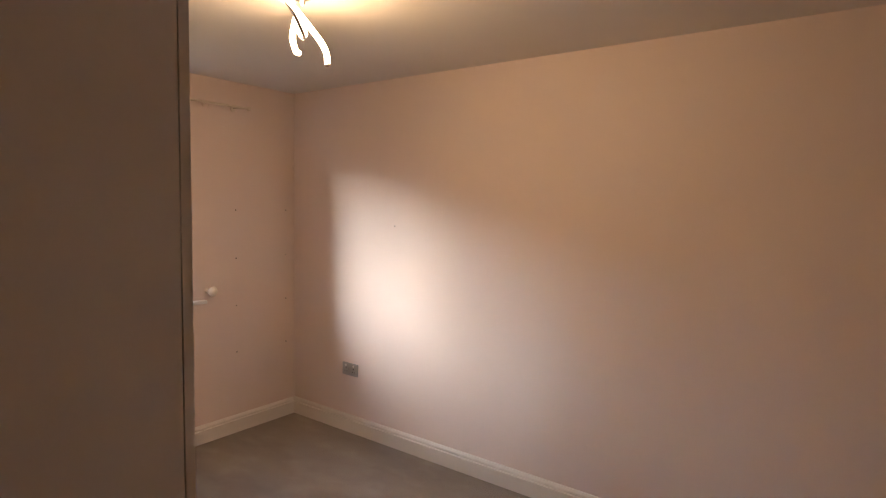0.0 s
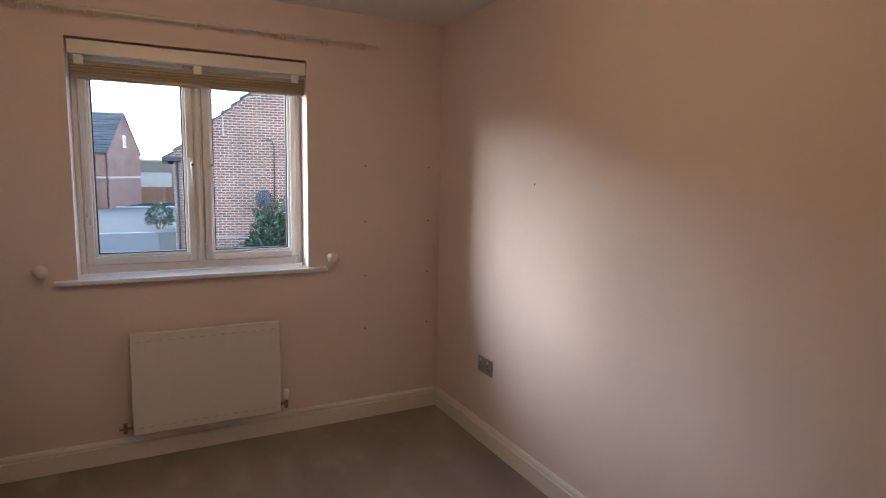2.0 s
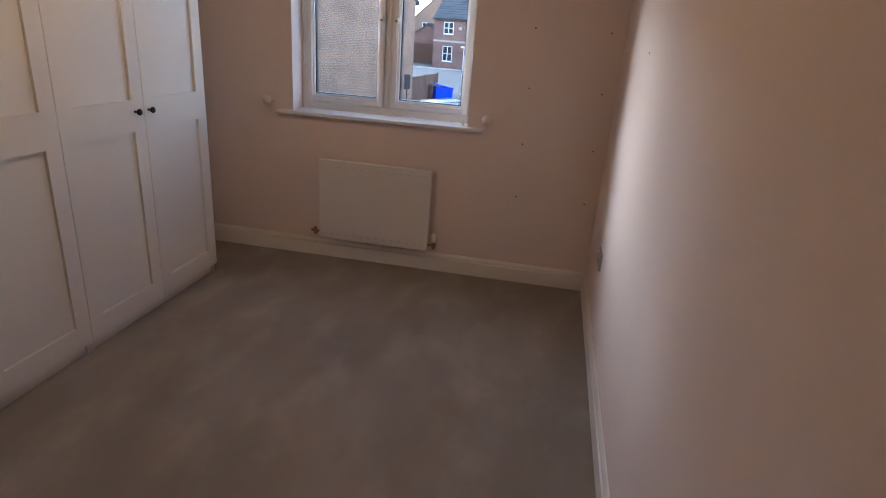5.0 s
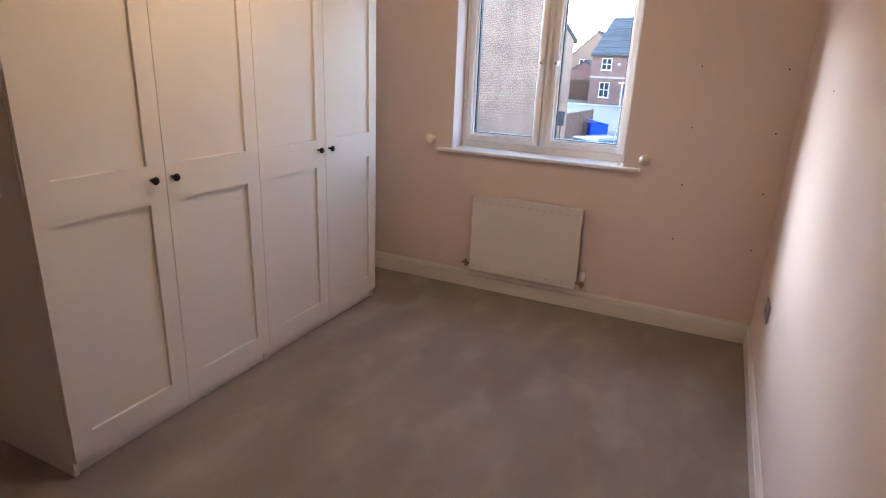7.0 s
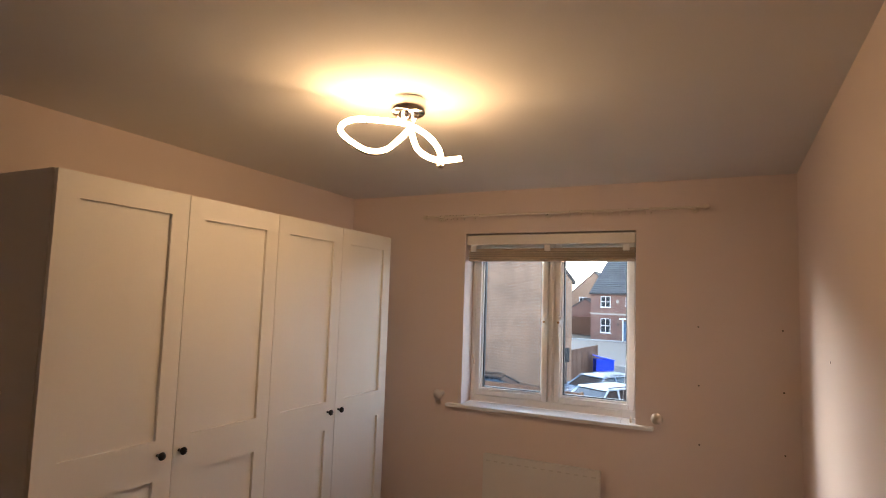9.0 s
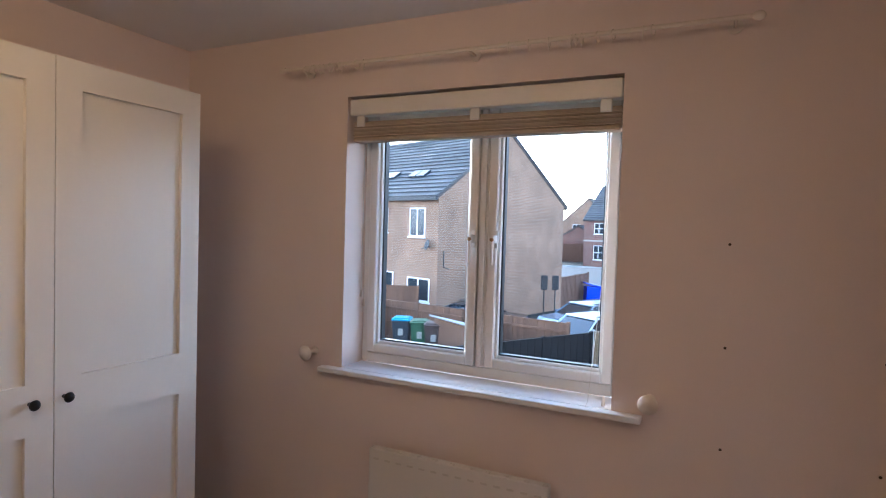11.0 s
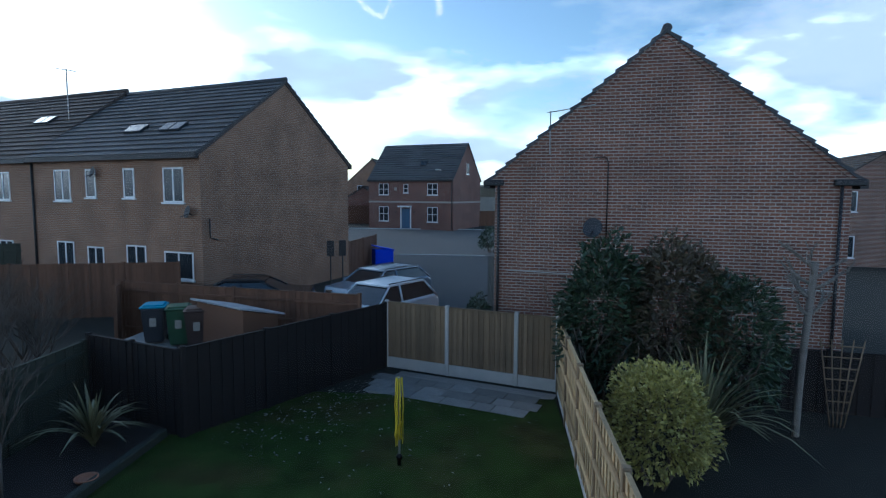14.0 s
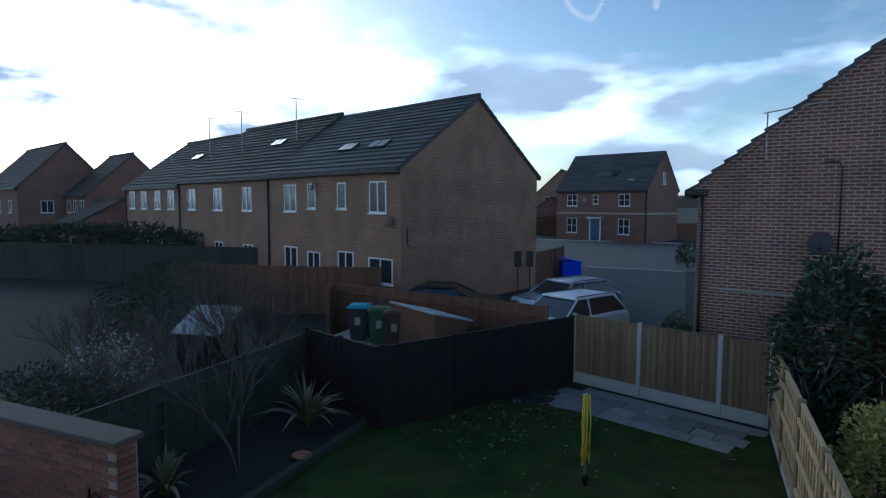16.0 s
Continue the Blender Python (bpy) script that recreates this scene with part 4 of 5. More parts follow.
board_fence("brown wooden fence by the far house", (-2.2, 63.5), (6, 66), -1.9, 1.6, M_FRED, None, 3, 0.0, False, 0.2)

# ledged and braced gate at the end of the red-brown fence
gt = base("garden_gate", pose(-12.2, 16.55, -2.95, 0, 0, -63), "red-brown wooden garden gate with ledges and a diagonal brace", "gate")
for i in range(7):
    part("board", box(0.06 + i * 0.135, 0.19 + i * 0.135, -0.01, 0.01, 0.06, 1.72, 0.004), M_FRED, gt)
for z in (0.3, 1.5):
    part("ledge", box(0.05, 1.01, -0.045, -0.011, z - 0.05, z + 0.05, 0.006), M_FRED, gt)
o = part("brace", box(0, 1.42, -0.045, -0.012, -0.045, 0.045, 0.006), M_FRED, gt)
o.matrix_basis = pose(0.1, 0, 0.38, 0, -50, 0)
for x in (0.0, 1.06):
    part("post", box(x - 0.05, x + 0.05, -0.05, 0.05, -0.1, 1.85, 0.01), M_FRED, gt)

# fallen leaves and twigs on the lawn, thickest by the dark fence
rnd = random.Random(77)
bm = bmesh.new()
for i in range(420):
    k = rnd.random()
    d = abs(rnd.gauss(0, 0.9)) if i < 300 else rnd.uniform(0.3, 5)
    p = Vector((-6.4 + 2.7 * k + d * 0.85, 10.1 + 4.1 * k - d * 0.53, -2.975))
    if p.x > 0.2 or p.x < -6.8:
        continue
    a, L = rnd.uniform(0, 6.28), rnd.uniform(0.015, 0.045)
    t, q = Vector((math.cos(a), math.sin(a), 0)) * L, Vector((-math.sin(a), math.cos(a), 0)) * L * 0.45
    up = Vector((0, 0, rnd.uniform(0.004, 0.02)))
    bm.faces.new([bm.verts.new(v) for v in (p - t, p + q + up, p + t, p - q + up)])
tagged(part("leaf_litter", bm, M_BLOSSOM), "small pale fallen leaves scattered on the lawn", "fallen leaves", kind="stuff")

# patio slabs along the back fence
pt = base("patio", pose(-3.95, 14.15, -2.985, 0, 0, math.degrees(math.atan2(13.15 - 14.73, 0.53 + 3.69))), "grey riven paving slabs in random sizes by the fence", "patio", kind="structure")
part("bedding", box(0.6, 4.6, -1.28, 0.42, -0.1, -0.004), M_GRAVEL, pt, "pale gravel edging")
rowsz = [(-1.25, 0.42), (-0.82, 0.42), (-0.39, 0.42)]
slabs = {}
for ry, rh in rowsz:
    x = 0.25 - 0.45 * ry * 0.6 - random.uniform(0, 0.2)
    while x < 4.3:
        w = random.choice((0.44, 0.59, 0.74))
        key = (w, rh)
        if key not in slabs:
            me = mesh_of(box(0.008, w - 0.008, 0.008, rh - 0.008, -0.02, 0.012, 0.006), "slab")
            me.materials.append(M_SLAB)
            slabs[key] = me
        piece("slab", slabs[key], pt, pose(x, ry, random.uniform(0, 0.006), random.uniform(-.4, .4), random.uniform(-.4, .4)))
        x += w
gb = structure("bed_edging", box(-7.1, -6.95, 1, 10.0, -3.1, -2.84, 0.02), M_FGREEN, "weathered timber sleeper edging of the flower bed", "edging")

# rotary washing line, folded
al = base("rotary_airer", pose(-2.51, 9.25, -2.99), "folded rotary washing line with yellow cords", "washing line")
part("pole", cyl((0, 0, 0), (0, 0, 1.5), 0.022, n=12), M_STEEL, al)
part("ground_socket", lathe([(0.03, 0), (0.035, 0.1), (0.06, 0.14), (0.03, 0.2)], 12), M_DARK, al)
for i in range(4):
    a = i * math.pi / 2 + 0.4
    part("arm", tube([(0.03 * math.cos(a), 0.03 * math.sin(a), 0.45), (0.07 * math.cos(a), 0.07 * math.sin(a), 1.0), (0.05 * math.cos(a), 0.05 * math.sin(a), 1.5)], 0.011, n=6), M_YELLOW, al)
for i in range(12):
    a = random.uniform(0, 6.3)
    r = random.uniform(0.05, 0.12)
    z0 = random.uniform(0.3, 0.55)
    part("cord", tube(spline([(0.04 * math.cos(a), 0.04 * math.sin(a), 1.48), (r * math.cos(a + .3), r * math.sin(a + .3), 0.9), (r * math.cos(a), r * math.sin(a), z0), (r * 0.6 * math.cos(a + 1), r * 0.6 * math.sin(a + 1), z0 + 0.25)], 4), 0.006, n=5), M_YELLOW, al)

# wheeled bins
def bin_(m, body, lid, label):
    b = base("wheelie_bin", m, label, "bin", "wheelie bins")
    bm = bmesh.new()
    v0 = [(-.22, -.26, .05), (.22, -.26, .05), (.22, .26, .05), (-.22, .26, .05)]
    v1 = [(-.29, -.34, .98), (.29, -.34, .98), (.29, .34, .98), (-.29, .34, .98)]
    A, B = [bm.verts.new(v) for v in v0], [bm.verts.new(v) for v in v1]
    bm.faces.new(A[::-1]), bm.faces.new(B)
    for i in range(4):
        bm.faces.new((A[i], A[(i + 1) % 4], B[(i + 1) % 4], B[i]))
    bmesh.ops.bevel(bm, geom=bm.edges[:], offset=0.03, segments=2, affect="EDGES")
    part("body", bm, body, b)
    lb = box(-.31, .31, -.37, .36, .98, 1.03, 0.02, seg=2)
    box(-.25, .25, -.28, .28, 1.02, 1.07, 0.03, lb, 2)
    part("lid", lb, lid, b)
    for x in (-.24, .24):
        part("wheel", cyl((x - .03, .28, .1), (x + .03, .28, .1), .1, n=16), M_TYRE, b)
    part("number_label", box(-.08, .08, -.33, -.305, .5, .72), M_STONE, b, "pale house number label")


bin_(pose(-9.95, 14.65, -2.5, 0, 0, 20), M_BINDARK, M_BINBLUE, "dark wheeled bin with a bright blue lid")
bin_(pose(-9.2, 14.5, -2.5, 0, 0, 25), M_BINGREEN, M_BINGREEN, "green wheeled bin with a white number label")
bin_(pose(-8.6, 14.3, -2.5, 0, 0, 25), M_BINBROWN, M_BINBROWN, "brown wheeled bin with a white number label")
structure("bin_paving", box(-11.0, -7.9, 13.4, 16.0, -3.1, -2.5), M_SLAB, "pale paving under the wheeled bins", "paving")

# low garden shed behind the dark fence
sh = base("garden_shed", pose(-6.6, 13.6, -2.99, 0, 0, 58), "small wooden garden store with a pale sloping roof", "shed")
part("body", prism([(-0.5, 0), (0.5, 0), (0.5, 1.45), (-0.5, 1.7)], 2.0), M_FRED, sh)
o = part("roof", box(-0.65, 0.65, -0.1, 2.1, 0, 0.05, 0.01), M_SHEDROOF, sh, "pale grey felt roof")
o.matrix_basis = pose(0, 0, 1.60, 0, 14)

# neighbour's bird-table style store
st = base("garden_store", pose(-12.75, 11.6, -2.95, 0, 0, 12), "low garden store with pale slatted roof among shrubs", "shed")
part("body", box(-0.6, 0.6, -0.5, 0.5, 0, 1.1), M_FDARK, st)
bm = bmesh.new()
for i in range(5):
    box(-0.7 + i * 0.28, -0.43 + i * 0.28, -0.66, 0.66, 0, 0.04, 0.01, bm)
o = part("roof", bm, M_SHEDROOF, st, "pale boarded roof")
o.matrix_basis = pose(0, 0, 1.36, 24, 0)
part("upright", joined([(-0.55, -0.5, 0.4, 0.45, 1.1, 1.5), (0.5, 0.55, 0.4, 0.45, 1.1, 1.5)]), M_FDARK, st)

# road signs and street lamp
for x, y in ((-8.1, 25.2), (-7.62, 25.45)):
    sg = base("road_sign", pose(x, y, ground_z(y), 0, 0, 20), "small dark back of a road sign on a post", "sign", "road signs")
    part("post", cyl((0, 0, 0), (0, 0, 2.2), 0.03), M_FASCIA, sg)
    part("plate", box(-0.16, 0.16, -0.02, 0.02, 1.55, 2.25, 0.02), M_FASCIA, sg)
lp = base("street_lamp", pose(-6.0, 58, ground_z(58)), "slim grey street lamp column", "street lamp")
part("column", cyl((0, 0, 0), (0, 0, 6), 0.07, 0.045), M_CONC, lp)
part("lantern", box(-0.5, 0.1, -0.1, 0.1, 5.95, 6.1, 0.03), M_CONC, lp)
bb = base("blue_box", pose(-7.3, 33.5, ground_z(33.5), 0, 0, 25), "bright blue plastic recycling crate by the fence", "crate")
part("body", box(-0.55, 0.55, -0.45, 0.45, 0, 0.95, 0.06, seg=2), M_BLUE, bb)
o = part("lid", box(-0.6, 0.6, -0.5, 0.5, 0, 0.07, 0.02), M_BLUE, bb)
o.matrix_basis = pose(0, 0, 0.98, 0, 12)


# ---- cars ----
def car(label, m, paint, length=4.3, width=1.78, height=1.52, hatch=True):
    cb = base("car", m, label, "car")
    hl, hw = length / 2, width / 2
    low = [(-hl, .35), (-hl + .05, .75), (-hl + .12, .92), (-hl + 1.05, 1.0), (hl - .25, 1.02), (hl - .03, .9), (hl, .4), (hl - .1, .25), (-hl + .12, .22)]
    bm = bmesh.new()
    ring = []
    for y, k in ((-hw, 0.0), (-hw * 0.93, 0.05), (hw * 0.93, 0.05), (hw, 0.0)):
        sx = 1 if k else 0.975
        ring.append([bm.verts.new((p[0] * sx, y, p[1] + (k if p[1] > .9 else 0))) for p in low])
    n = len(low)
    for a, b in zip(ring, ring[1:]):
        for i in range(n):
            bm.faces.new((a[i], a[(i + 1) % n], b[(i + 1) % n], b[i]))
    bm.faces.new(ring[0][::-1]), bm.faces.new(ring[-1])
    bmesh.ops.recalc_face_normals(bm, faces=bm.faces)
    bmesh.ops.bevel(bm, geom=bm.edges[:], offset=0.03, segments=1, affect="EDGES")
    part("body", bm, paint, cb)

    def cabin(x0, x1, x2, x3, z0, z1, w0, w1):
        b = bmesh.new()
        v = [b.verts.new(p) for p in ((x0, -w0, z0), (x3, -w0, z0), (x3, w0, z0), (x0, w0, z0), (x1, -w1, z1), (x2, -w1, z1), (x2, w1, z1), (x1, w1, z1))]
        for f in ((3, 2, 1, 0), (4, 5, 6, 7), (0, 1, 5, 4), (1, 2, 6, 5), (2, 3, 7, 6), (3, 0, 4, 7)):
            b.faces.new([v[i] for i in f])
        return b
    r3 = hl - .12 if hatch else hl - .75
    r2 = hl - .65 if hatch else hl - 1.6
    gb_ = cabin(-hl + 1.0, -hl + 1.75, r2, r3, 1.0, height - .04, hw * .93, hw * .74)
    bmesh.ops.bevel(gb_, geom=gb_.edges[:], offset=0.05, segments=2, affect="EDGES")
    part("glazing", gb_, M_CARGLASS, cb, "dark tinted car glass")
    part("roof", box(-hl + 1.66, r2 + .04, -hw * .76, hw * .76, height - .07, height, 0.03, seg=2), paint, cb)
    for sy in (-1, 1):
        for xa, xb in ((-hl + 1.0, -hl + 1.75), (r3, r2), (0.12, 0.14)):
            part("pillar", tube([(xa, sy * hw * .945, 1.0), (xb, sy * hw * .755, height - .04)], 0.035, n=6), paint, cb)
        part("roof_rail", tube([(-hl + 1.8, sy * hw * .7, height + .03), (r2, sy * hw * .7, height + .03)], 0.018, n=6), M_FASCIA, cb)
        part("wing_mirror", box(-hl + 1.25, -hl + 1.45, sy * hw - (.0 if sy > 0 else .18), sy * hw + (.18 if sy > 0 else 0), 1.0, 1.14, 0.03), paint, cb)
        for x in (-hl + .82, hl - .8):
            wb = part("wheel", cyl((x, sy * (hw - .2), .31), (x, sy * (hw + .005), .31), .31, n=24), M_TYRE, cb)
            part("rim", cyl((x, sy * (hw + .002), .31), (x, sy * (hw + .012), .31), .2, n=20), M_STEEL, wb)
        part("headlight", box(-hl + .02, -hl + .28, sy * hw * .62 - .2, sy * hw * .62 + .2, .66, .84, 0.04), M_CHROME, cb)
        part("tail_light", box(hl - .14, hl - .02, sy * hw * .8 - .1, sy * hw * .8 + .1, .7, 1.0, 0.02), M_TERRA, cb)
    part("windscreen_trim", tube([(-hl + 1.02, -hw * .9, 1.03), (-hl + 1.02, hw * .9, 1.03)], 0.02, n=6), M_FASCIA, cb)
    part("number_plate", box(-hl - .02, -hl + .03, -.26, .26, .42, .53), M_STONE, cb)
    return cb


car("white hatchback car parked beyond the fence", pose(-4.55, 18.3, ground_z(18.5) + 0.02, 0, 0, 60), M_CARWHITE, 4.2, 1.8, 1.6)
car("grey-blue estate car parked beside another car", pose(-5.3, 22.2, ground_z(22) + 0.02, 0, 0, 58), M_CARSILVER, 4.4, 1.8, 1.5)
car("shiny black saloon car parked by the gable", pose(-9.55, 19.8, ground_z(20) + 0.02, 0, 0, 192), M_CARBLACK, 4.6, 1.8, 1.42, False)


# ---- plants ----
def leaves(centre, radii, count, size, seed, ratio=0.45, shell=0.55, squash=None):
    """Leaf blades scattered through an uneven crown."""
    rnd = random.Random(seed)
    bm = bmesh.new()
    for _ in range(count):
        a, u = rnd.uniform(0, 2 * math.pi), rnd.uniform(-0.6, 1)
        s = math.sqrt(max(0, 1 - u * u))
        d = Vector((s * math.cos(a), s * math.sin(a), u))
        k = (1 + 0.28 * noise.noise(d * 2.1 + Vector((seed, 0, 0)))+ 0.12 * noise.noise(d * 6 + Vector((seed, 4, 0)))) * (shell + (1 - shell) * rnd.random() ** 0.5)
        p = Vector(centre) + Vector((d.x * radii[0], d.y * radii[1], d.z * radii[2])) * k
        t = (d + Vector((rnd.uniform(-1, 1), rnd.uniform(-1, 1), rnd.uniform(-.9, .6)))).normalized()
        q = t.cross(Vector((rnd.uniform(-1, 1), rnd.uniform(-1, 1), rnd.uniform(-1, 1)))).normalized()
        L = size * rnd.uniform(0.6, 1.25)
        w = L * ratio * 0.5
        bend = t.cross(q) * L * 0.12
        vs = [bm.verts.new(p), bm.verts.new(p + t * L * .5 + q * w + bend), bm.verts.new(p + t * L), bm.verts.new(p + t * L * .5 - q * w + bend)]
        bm.faces.new(vs)
    return bm


def branches(p, d, r, ln, depth, rnd, bm, spread=0.55):
    q = p + d * ln
    mid = (p + q) / 2 + Vector((rnd.uniform(-1, 1), rnd.uniform(-1, 1), rnd.uniform(-.5, .5))) * ln * 0.07
    tube([p, mid, q], r, bm, 5 if r > 0.02 else 3)
    if depth == 0:
        return
    for _ in range(rnd.choice((2, 3, 3))):
        nd = (d + Vector((rnd.uniform(-1, 1), rnd.uniform(-1, 1), rnd.uniform(-.3, .75))) * spread).normalized()
        branches(p + (q - p) * rnd.uniform(.45, 1), nd, r * .62, ln * rnd.uniform(.6, .85), depth - 1, rnd, bm, spread)


def shrub(name, label, at, radii, mat, count, size, seed, ratio=0.45):
    sb = base(name, pose(*at), label, "shrub")
    bm = bmesh.new()
    rnd = random.Random(seed)
    for i in range(5):
        a = rnd.uniform(0, 6.28)
        branches(Vector((0.1 * math.cos(a), 0.1 * math.sin(a), -0.05)), Vector((0.5 * math.cos(a), 0.5 * math.sin(a), 1)).normalized(), 0.035, radii[2] * 0.7, 2, rnd, bm)
    part("stems", bm, M_TWIG, sb)
    part("foliage", leaves((0, 0, radii[2] * 0.95), radii, count, size, seed, ratio), mat, sb)
    return sb


shrub("laurel_bush", "tall dark green glossy laurel bush", (1.32, 12.15, -3.0), (0.88, 0.85, 1.83), M_LEAF, 4200, 0.17, 11)
shrub("photinia_bush", "large reddish green evergreen bush by the brick wall", (2.67, 11.95, -3.0), (1.13, 0.95, 1.83), M_LEAF_RED, 4200, 0.17, 12)
shrub("laurel_bush", "dark green evergreen bush in shade", (3.64, 11.45, -3.0), (0.92, 0.9, 1.58), M_LEAF, 3000, 0.15, 13)
shrub("golden_euonymus", "rounded golden variegated shrub by the fence", (1.55, 8.9, -3.0), (0.80, 0.85, 1.02), M_LEAF_GOLD, 6500, 0.085, 14, 0.55)
shrub("hedge_bush", "small dark shrub by the house corner", (-1.33, 15.0, -3.0), (0.36, 0.4, 1.0), M_LEAF, 1200, 0.10, 15)
shrub("street_bush", "green shrub by the street", (-0.9, 40, -2.5), (0.8, 0.9, 0.9), M_LEAF, 900, 0.2, 16)


def flax(label, at, n, ln, seed):
    fb = base("flax_plant", pose(*at), label, "plant")
    rnd = random.Random(seed)
    bm = bmesh.new()
    for _ in range(n):
        a, t = rnd.uniform(0, 6.28), rnd.uniform(0.15, 1.0)
        L = ln * rnd.uniform(.7, 1.15)
        side = Vector((-math.sin(a), math.cos(a), 0))
        prev_ = None
        for i in range(7):
            s = i / 6
            p = Vector((math.cos(a), math.sin(a), 0)) * (L * t * s * (0.5 + .5 * s)) + Vector((0, 0, L * (s * (1.1 - .3 * t) - .55 * t * s ** 3)))
            w = 0.035 * (1 - s ** 3) + 0.003
            cur_ = (bm.verts.new(p - side * w), bm.verts.new(p + side * w))
            if prev_:
                bm.faces.new((prev_[0], prev_[1], cur_[1], cur_[0]))
            prev_ = cur_
    part("blades", bm, M_LEAF_FLAX, fb)


flax("spiky flax plant with long bronze-green blades", (2.75, 10.4, -3.0), 90, 2.0, 21)
flax("dark spiky yucca plant in the flower bed", (-7.9, 9.3, -2.9), 60, 1.1, 22)
flax("dark spiky yucca plant in the flower bed", (-8.2, 6.2, -2.9), 40, 0.8, 23)

# silver birch with lopped top
bt = base("birch_tree", pose(4.72, 11.1, -3.0), "slender pale-barked tree with lopped bare branches", "tree")
part("trunk", tube(spline([(0, 0, -0.1), (0.03, 0, 1.2), (0.10, 0, 2.4), (0.16, 0, 3.3)], 5), 0.065, n=10), M_BARK, bt)
bm = bmesh.new()
rnd = random.Random(5)
for i in range(9):
    a = rnd.uniform(0, 6.28)
    branches(Vector((0.13, 0, rnd.uniform(2.3, 3.3))), Vector((math.cos(a), math.sin(a), rnd.uniform(.5, 1.2))).normalized(), 0.03, 0.42, 2, rnd, bm, 0.4)
part("branch", bm, M_BARK, bt)


def bare_shrub(label, at, n, ln, seed, mat=M_TWIG, tips=None, depth=4):
    sb = base("bare_tree", pose(*at), label, "tree")
    rnd = random.Random(seed)
    bm = bmesh.new()
    for _ in range(n):
        a = rnd.uniform(0, 6.28)
        branches(Vector((0, 0, -0.05)), Vector((.45 * math.cos(a), .45 * math.sin(a), 1)).normalized(), 0.022, ln, depth, rnd, bm)
    part("branches", bm, mat, sb)
    if tips:
        part("seedheads", leaves((0, 0, ln * 1.5), (ln * 1.2, ln * 1.2, ln * 0.9), 500, 0.07, seed, 0.9, 0.2), tips, sb)


bare_shrub("leafless twiggy tree in the neighbouring garden", (-10.9, 10.9, -2.95), 10, 1.3, 31)
bare_shrub("leafless twiggy tree in the neighbouring garden", (-9.7, 8.0, -2.95), 4, 1.1, 32)
bare_shrub("leafless twiggy tree in the neighbouring garden", (-13.4, 14.2, -2.95), 6, 1.1, 33)
bare_shrub("dry shrub with pale seedheads", (-11.9, 8.2, -2.95), 6, 0.75, 34, M_TWIG, M_BLOSSOM, 3)
bare_shrub("slender bare sapling in the flower bed", (-7.7, 7.2, -2.9), 2, 1.0, 35)
shrub("garden_shrub", "dark evergreen shrub in the neighbouring garden", (-15.5, 12.5, -2.95), (1.3, 1.3, 1.1), M_HEDGE, 1800, 0.14, 41)
for bx, by, bs in ((-12.2, 13.4, 61), (-14.8, 9.6, 62), (-10.6, 6.6, 63), (-17.5, 17.5, 64), (-16.6, 11.0, 65)):
    bare_shrub("leafless twiggy shrub in the neighbouring garden", (bx, by, -2.95), 6, 0.85, bs)
shrub("garden_shrub", "low dark ivy shrub over the neighbouring fence", (-10.3, 5.6, -2.95), (1.0, 1.5, 0.9), M_HEDGE, 2200, 0.11, 43)
shrub("garden_shrub", "low dark evergreen shrub in the neighbouring garden", (-12.8, 7.0, -2.95), (1.4, 1.4, 0.6), M_HEDGE, 1800, 0.11, 44)
shrub("garden_shrub", "dark evergreen shrub by the weathered fence", (-22, 19, -2.95), (2.4, 1.5, 1.0), M_HEDGE, 1800, 0.16, 45)
shrub("garden_shrub", "dark evergreen shrub in the neighbouring garden", (-19, 15, -2.95), (1.8, 1.5, 1.0), M_HEDGE, 1800, 0.14, 42)
hd = tagged(part("hedge", leaves((0, 0, 0), (12, 1.1, 1.5), 9000, 0.26, 51, 0.6, 0.5), M_HEDGE), "long dark clipped hedge beyond the gardens", "hedge", kind="stuff")
hd.matrix_basis = pose(-36, 25.4, -1.35, 0, 0, 9)

# trellis by the neighbour fence
tr = base("trellis", pose(5.75, 11.6, -3.0, 0, 0, -10), "fan-shaped wooden trellis leaning by the dark fence", "trellis")
for i in range(5):
    s = (i - 2) / 2
    part("upright", tube([(s * 0.12, 0, 0), (s * 0.38, 0, 1.75)], 0.014, n=4), M_FWOOD, tr)
for i in range(7):
    z = 0.3 + i * 0.22
    hwid = 0.13 + 0.27 * z / 1.75
    part("slat", box(-hwid, hwid, -0.02, -0.008, z - 0.012, z + 0.012), M_FWOOD, tr)

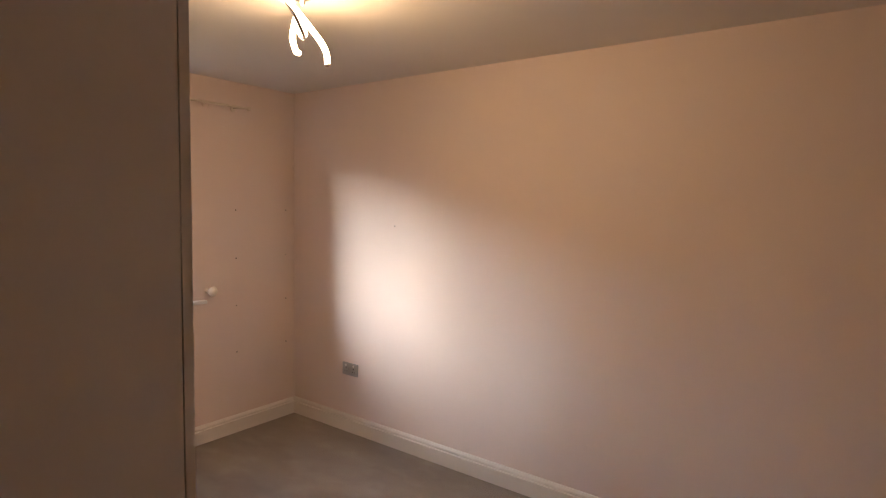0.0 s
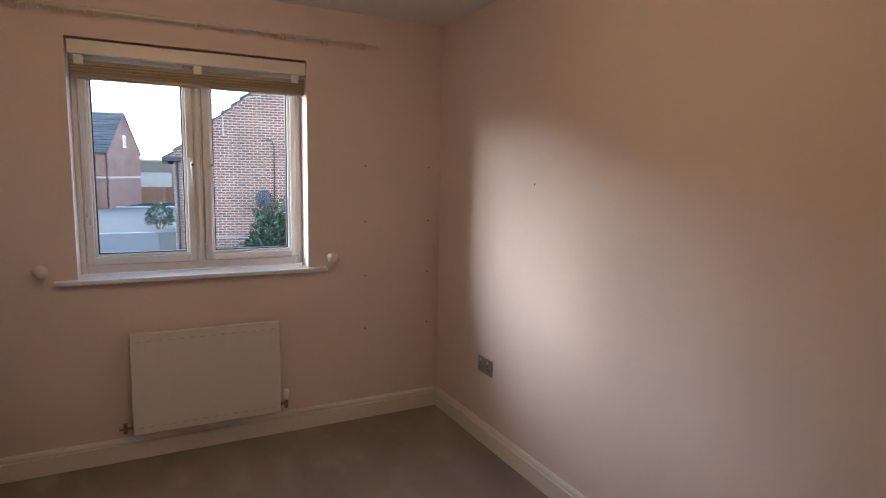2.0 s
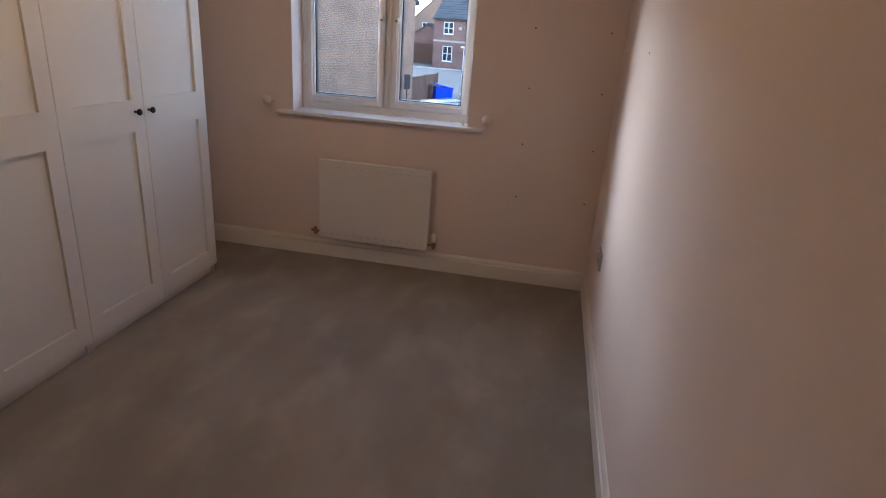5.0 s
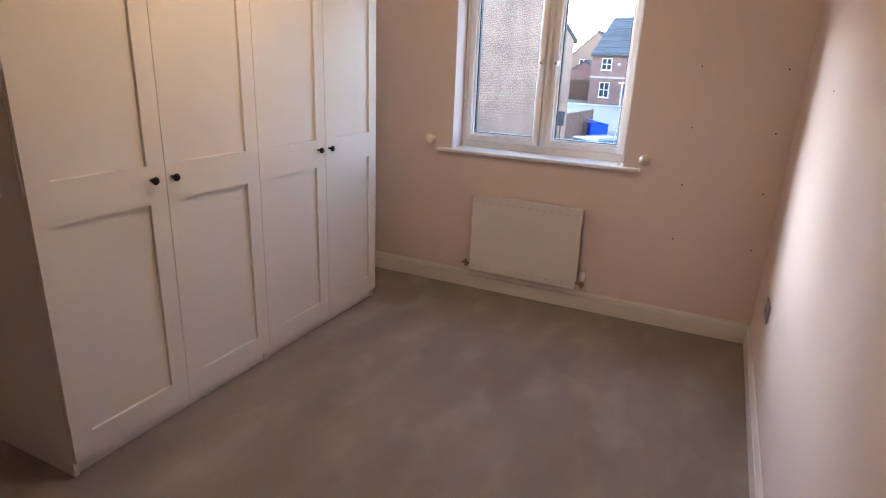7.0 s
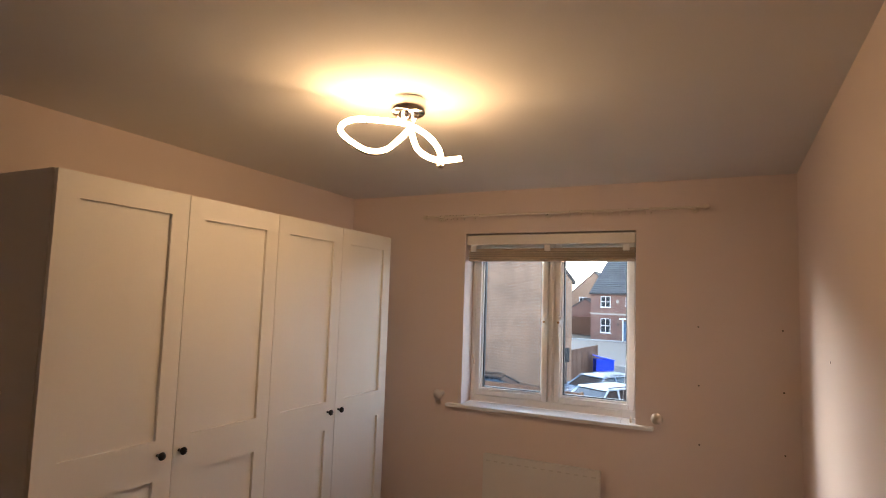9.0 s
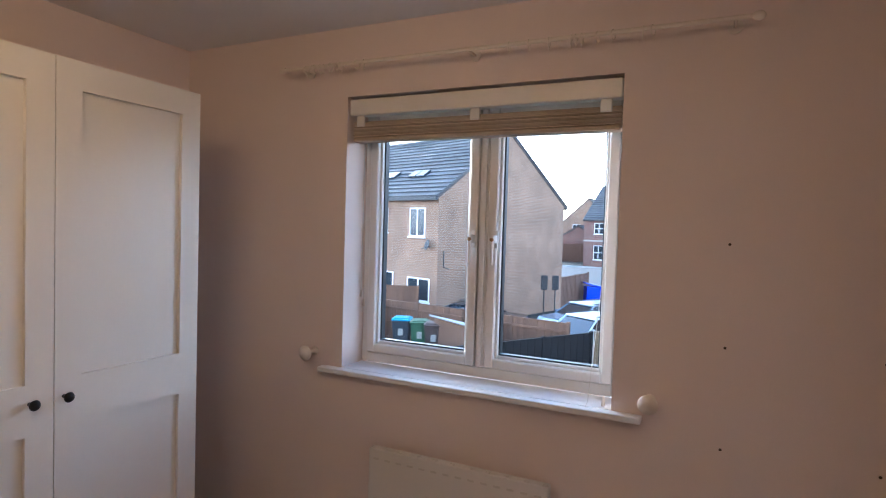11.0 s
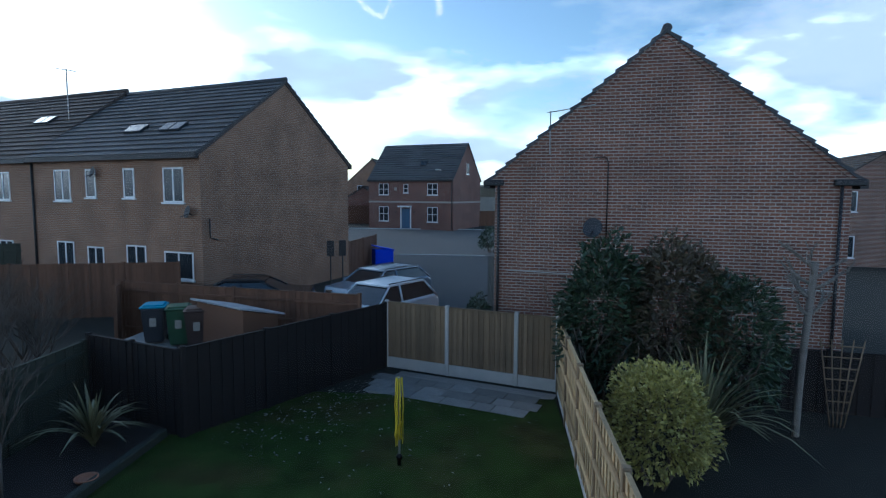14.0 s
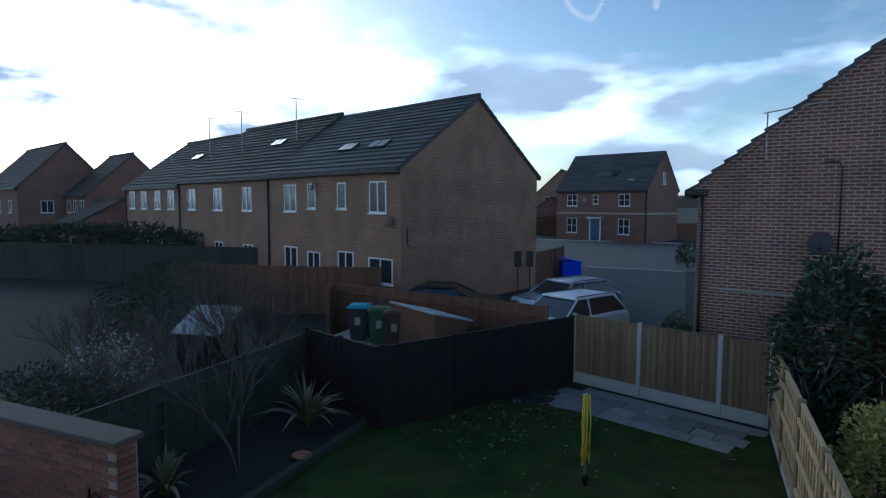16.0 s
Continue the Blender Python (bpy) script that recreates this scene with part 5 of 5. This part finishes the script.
# terracotta pot saucer at the edging
tp = base("plant_pot", pose(-7.15, 8.1, -2.9), "small terracotta pot sunk in the flower bed", "pot")
part("pot", lathe([(0.13, 0), (0.16, 0.05), (0.17, 0.055), (0.17, 0.075), (0.15, 0.075), (0.14, 0.03), (0.02, 0.03)], 20), M_TERRA, tp)

# brick outbuilding with coping next to the house
BX1, BY0, BY1, BZ = -6.50, 4.15, 4.42, -1.03
ob_ = base("brick_outbuilding", pose(0, 0, 0), "low brick outbuilding wall with a weathered coping", "outbuilding")
part("core", box(-10.5, BX1 - 0.012, BY0, BY1, -3.1, BZ), M_MORTAR, ob_, "mortar joints")
part("coping", box(-10.6, BX1 + 0.05, BY0 - 0.05, BY1 + 0.05, BZ, BZ + 0.07, 0.012), M_COPING, ob_, "weathered brown stone coping")
bk = mesh_of(box(0.005, 0.22, -0.012, 0.05, 0.005, 0.07, 0.004), "brick")
bk.materials.append(M_BRICKPIECE)
count = 0
for r in range(26):
    for c in range(9):
        x = BX1 - 0.225 * (c + 1) - (0.112 if r % 2 else 0)
        piece("brick", bk, ob_, pose(x, BY0, BZ - 0.075 * (r + 1)))
for r in range(13):
    for c in range(1):
        piece("brick", bk, ob_, pose(BX1, BY0 + 0.02, BZ - 0.075 * (r + 1), 0, 0, 90))
br = base("hanging_bracket", pose(-6.9, BY0 - 0.012, BZ - 0.75), "black wrought iron hanging basket bracket", "bracket")
part("back_bar", box(-0.012, 0.012, -0.012, 0, -0.2, 0.25), M_DARK, br)
part("scroll", tube(spline([(0, -0.01, 0.1), (0.1, -0.03, 0.22), (0.25, -0.05, 0.2), (0.34, -0.06, 0.1), (0.3, -0.06, 0.06)], 6), 0.01), M_DARK, br)

# furniture dents pressed into the carpet
dent = mesh_of(lathe([(0.002, 0.0012), (0.012, 0.0008), (0.018, 0.003), (0.024, 0.0045), (0.03, 0.0005)], 14), "carpet_dent")
dent.materials.append(M_CARPET)
for x, y in ((-0.93, -2.12), (-0.42, -2.1), (-0.36, -2.3)):
    o = tagged(new("carpet_dent", dent), "small round furniture dent in the carpet", "carpet dent", "carpet dents")
    o.matrix_basis = pose(x, y, 0, 0, 0, x * 300)
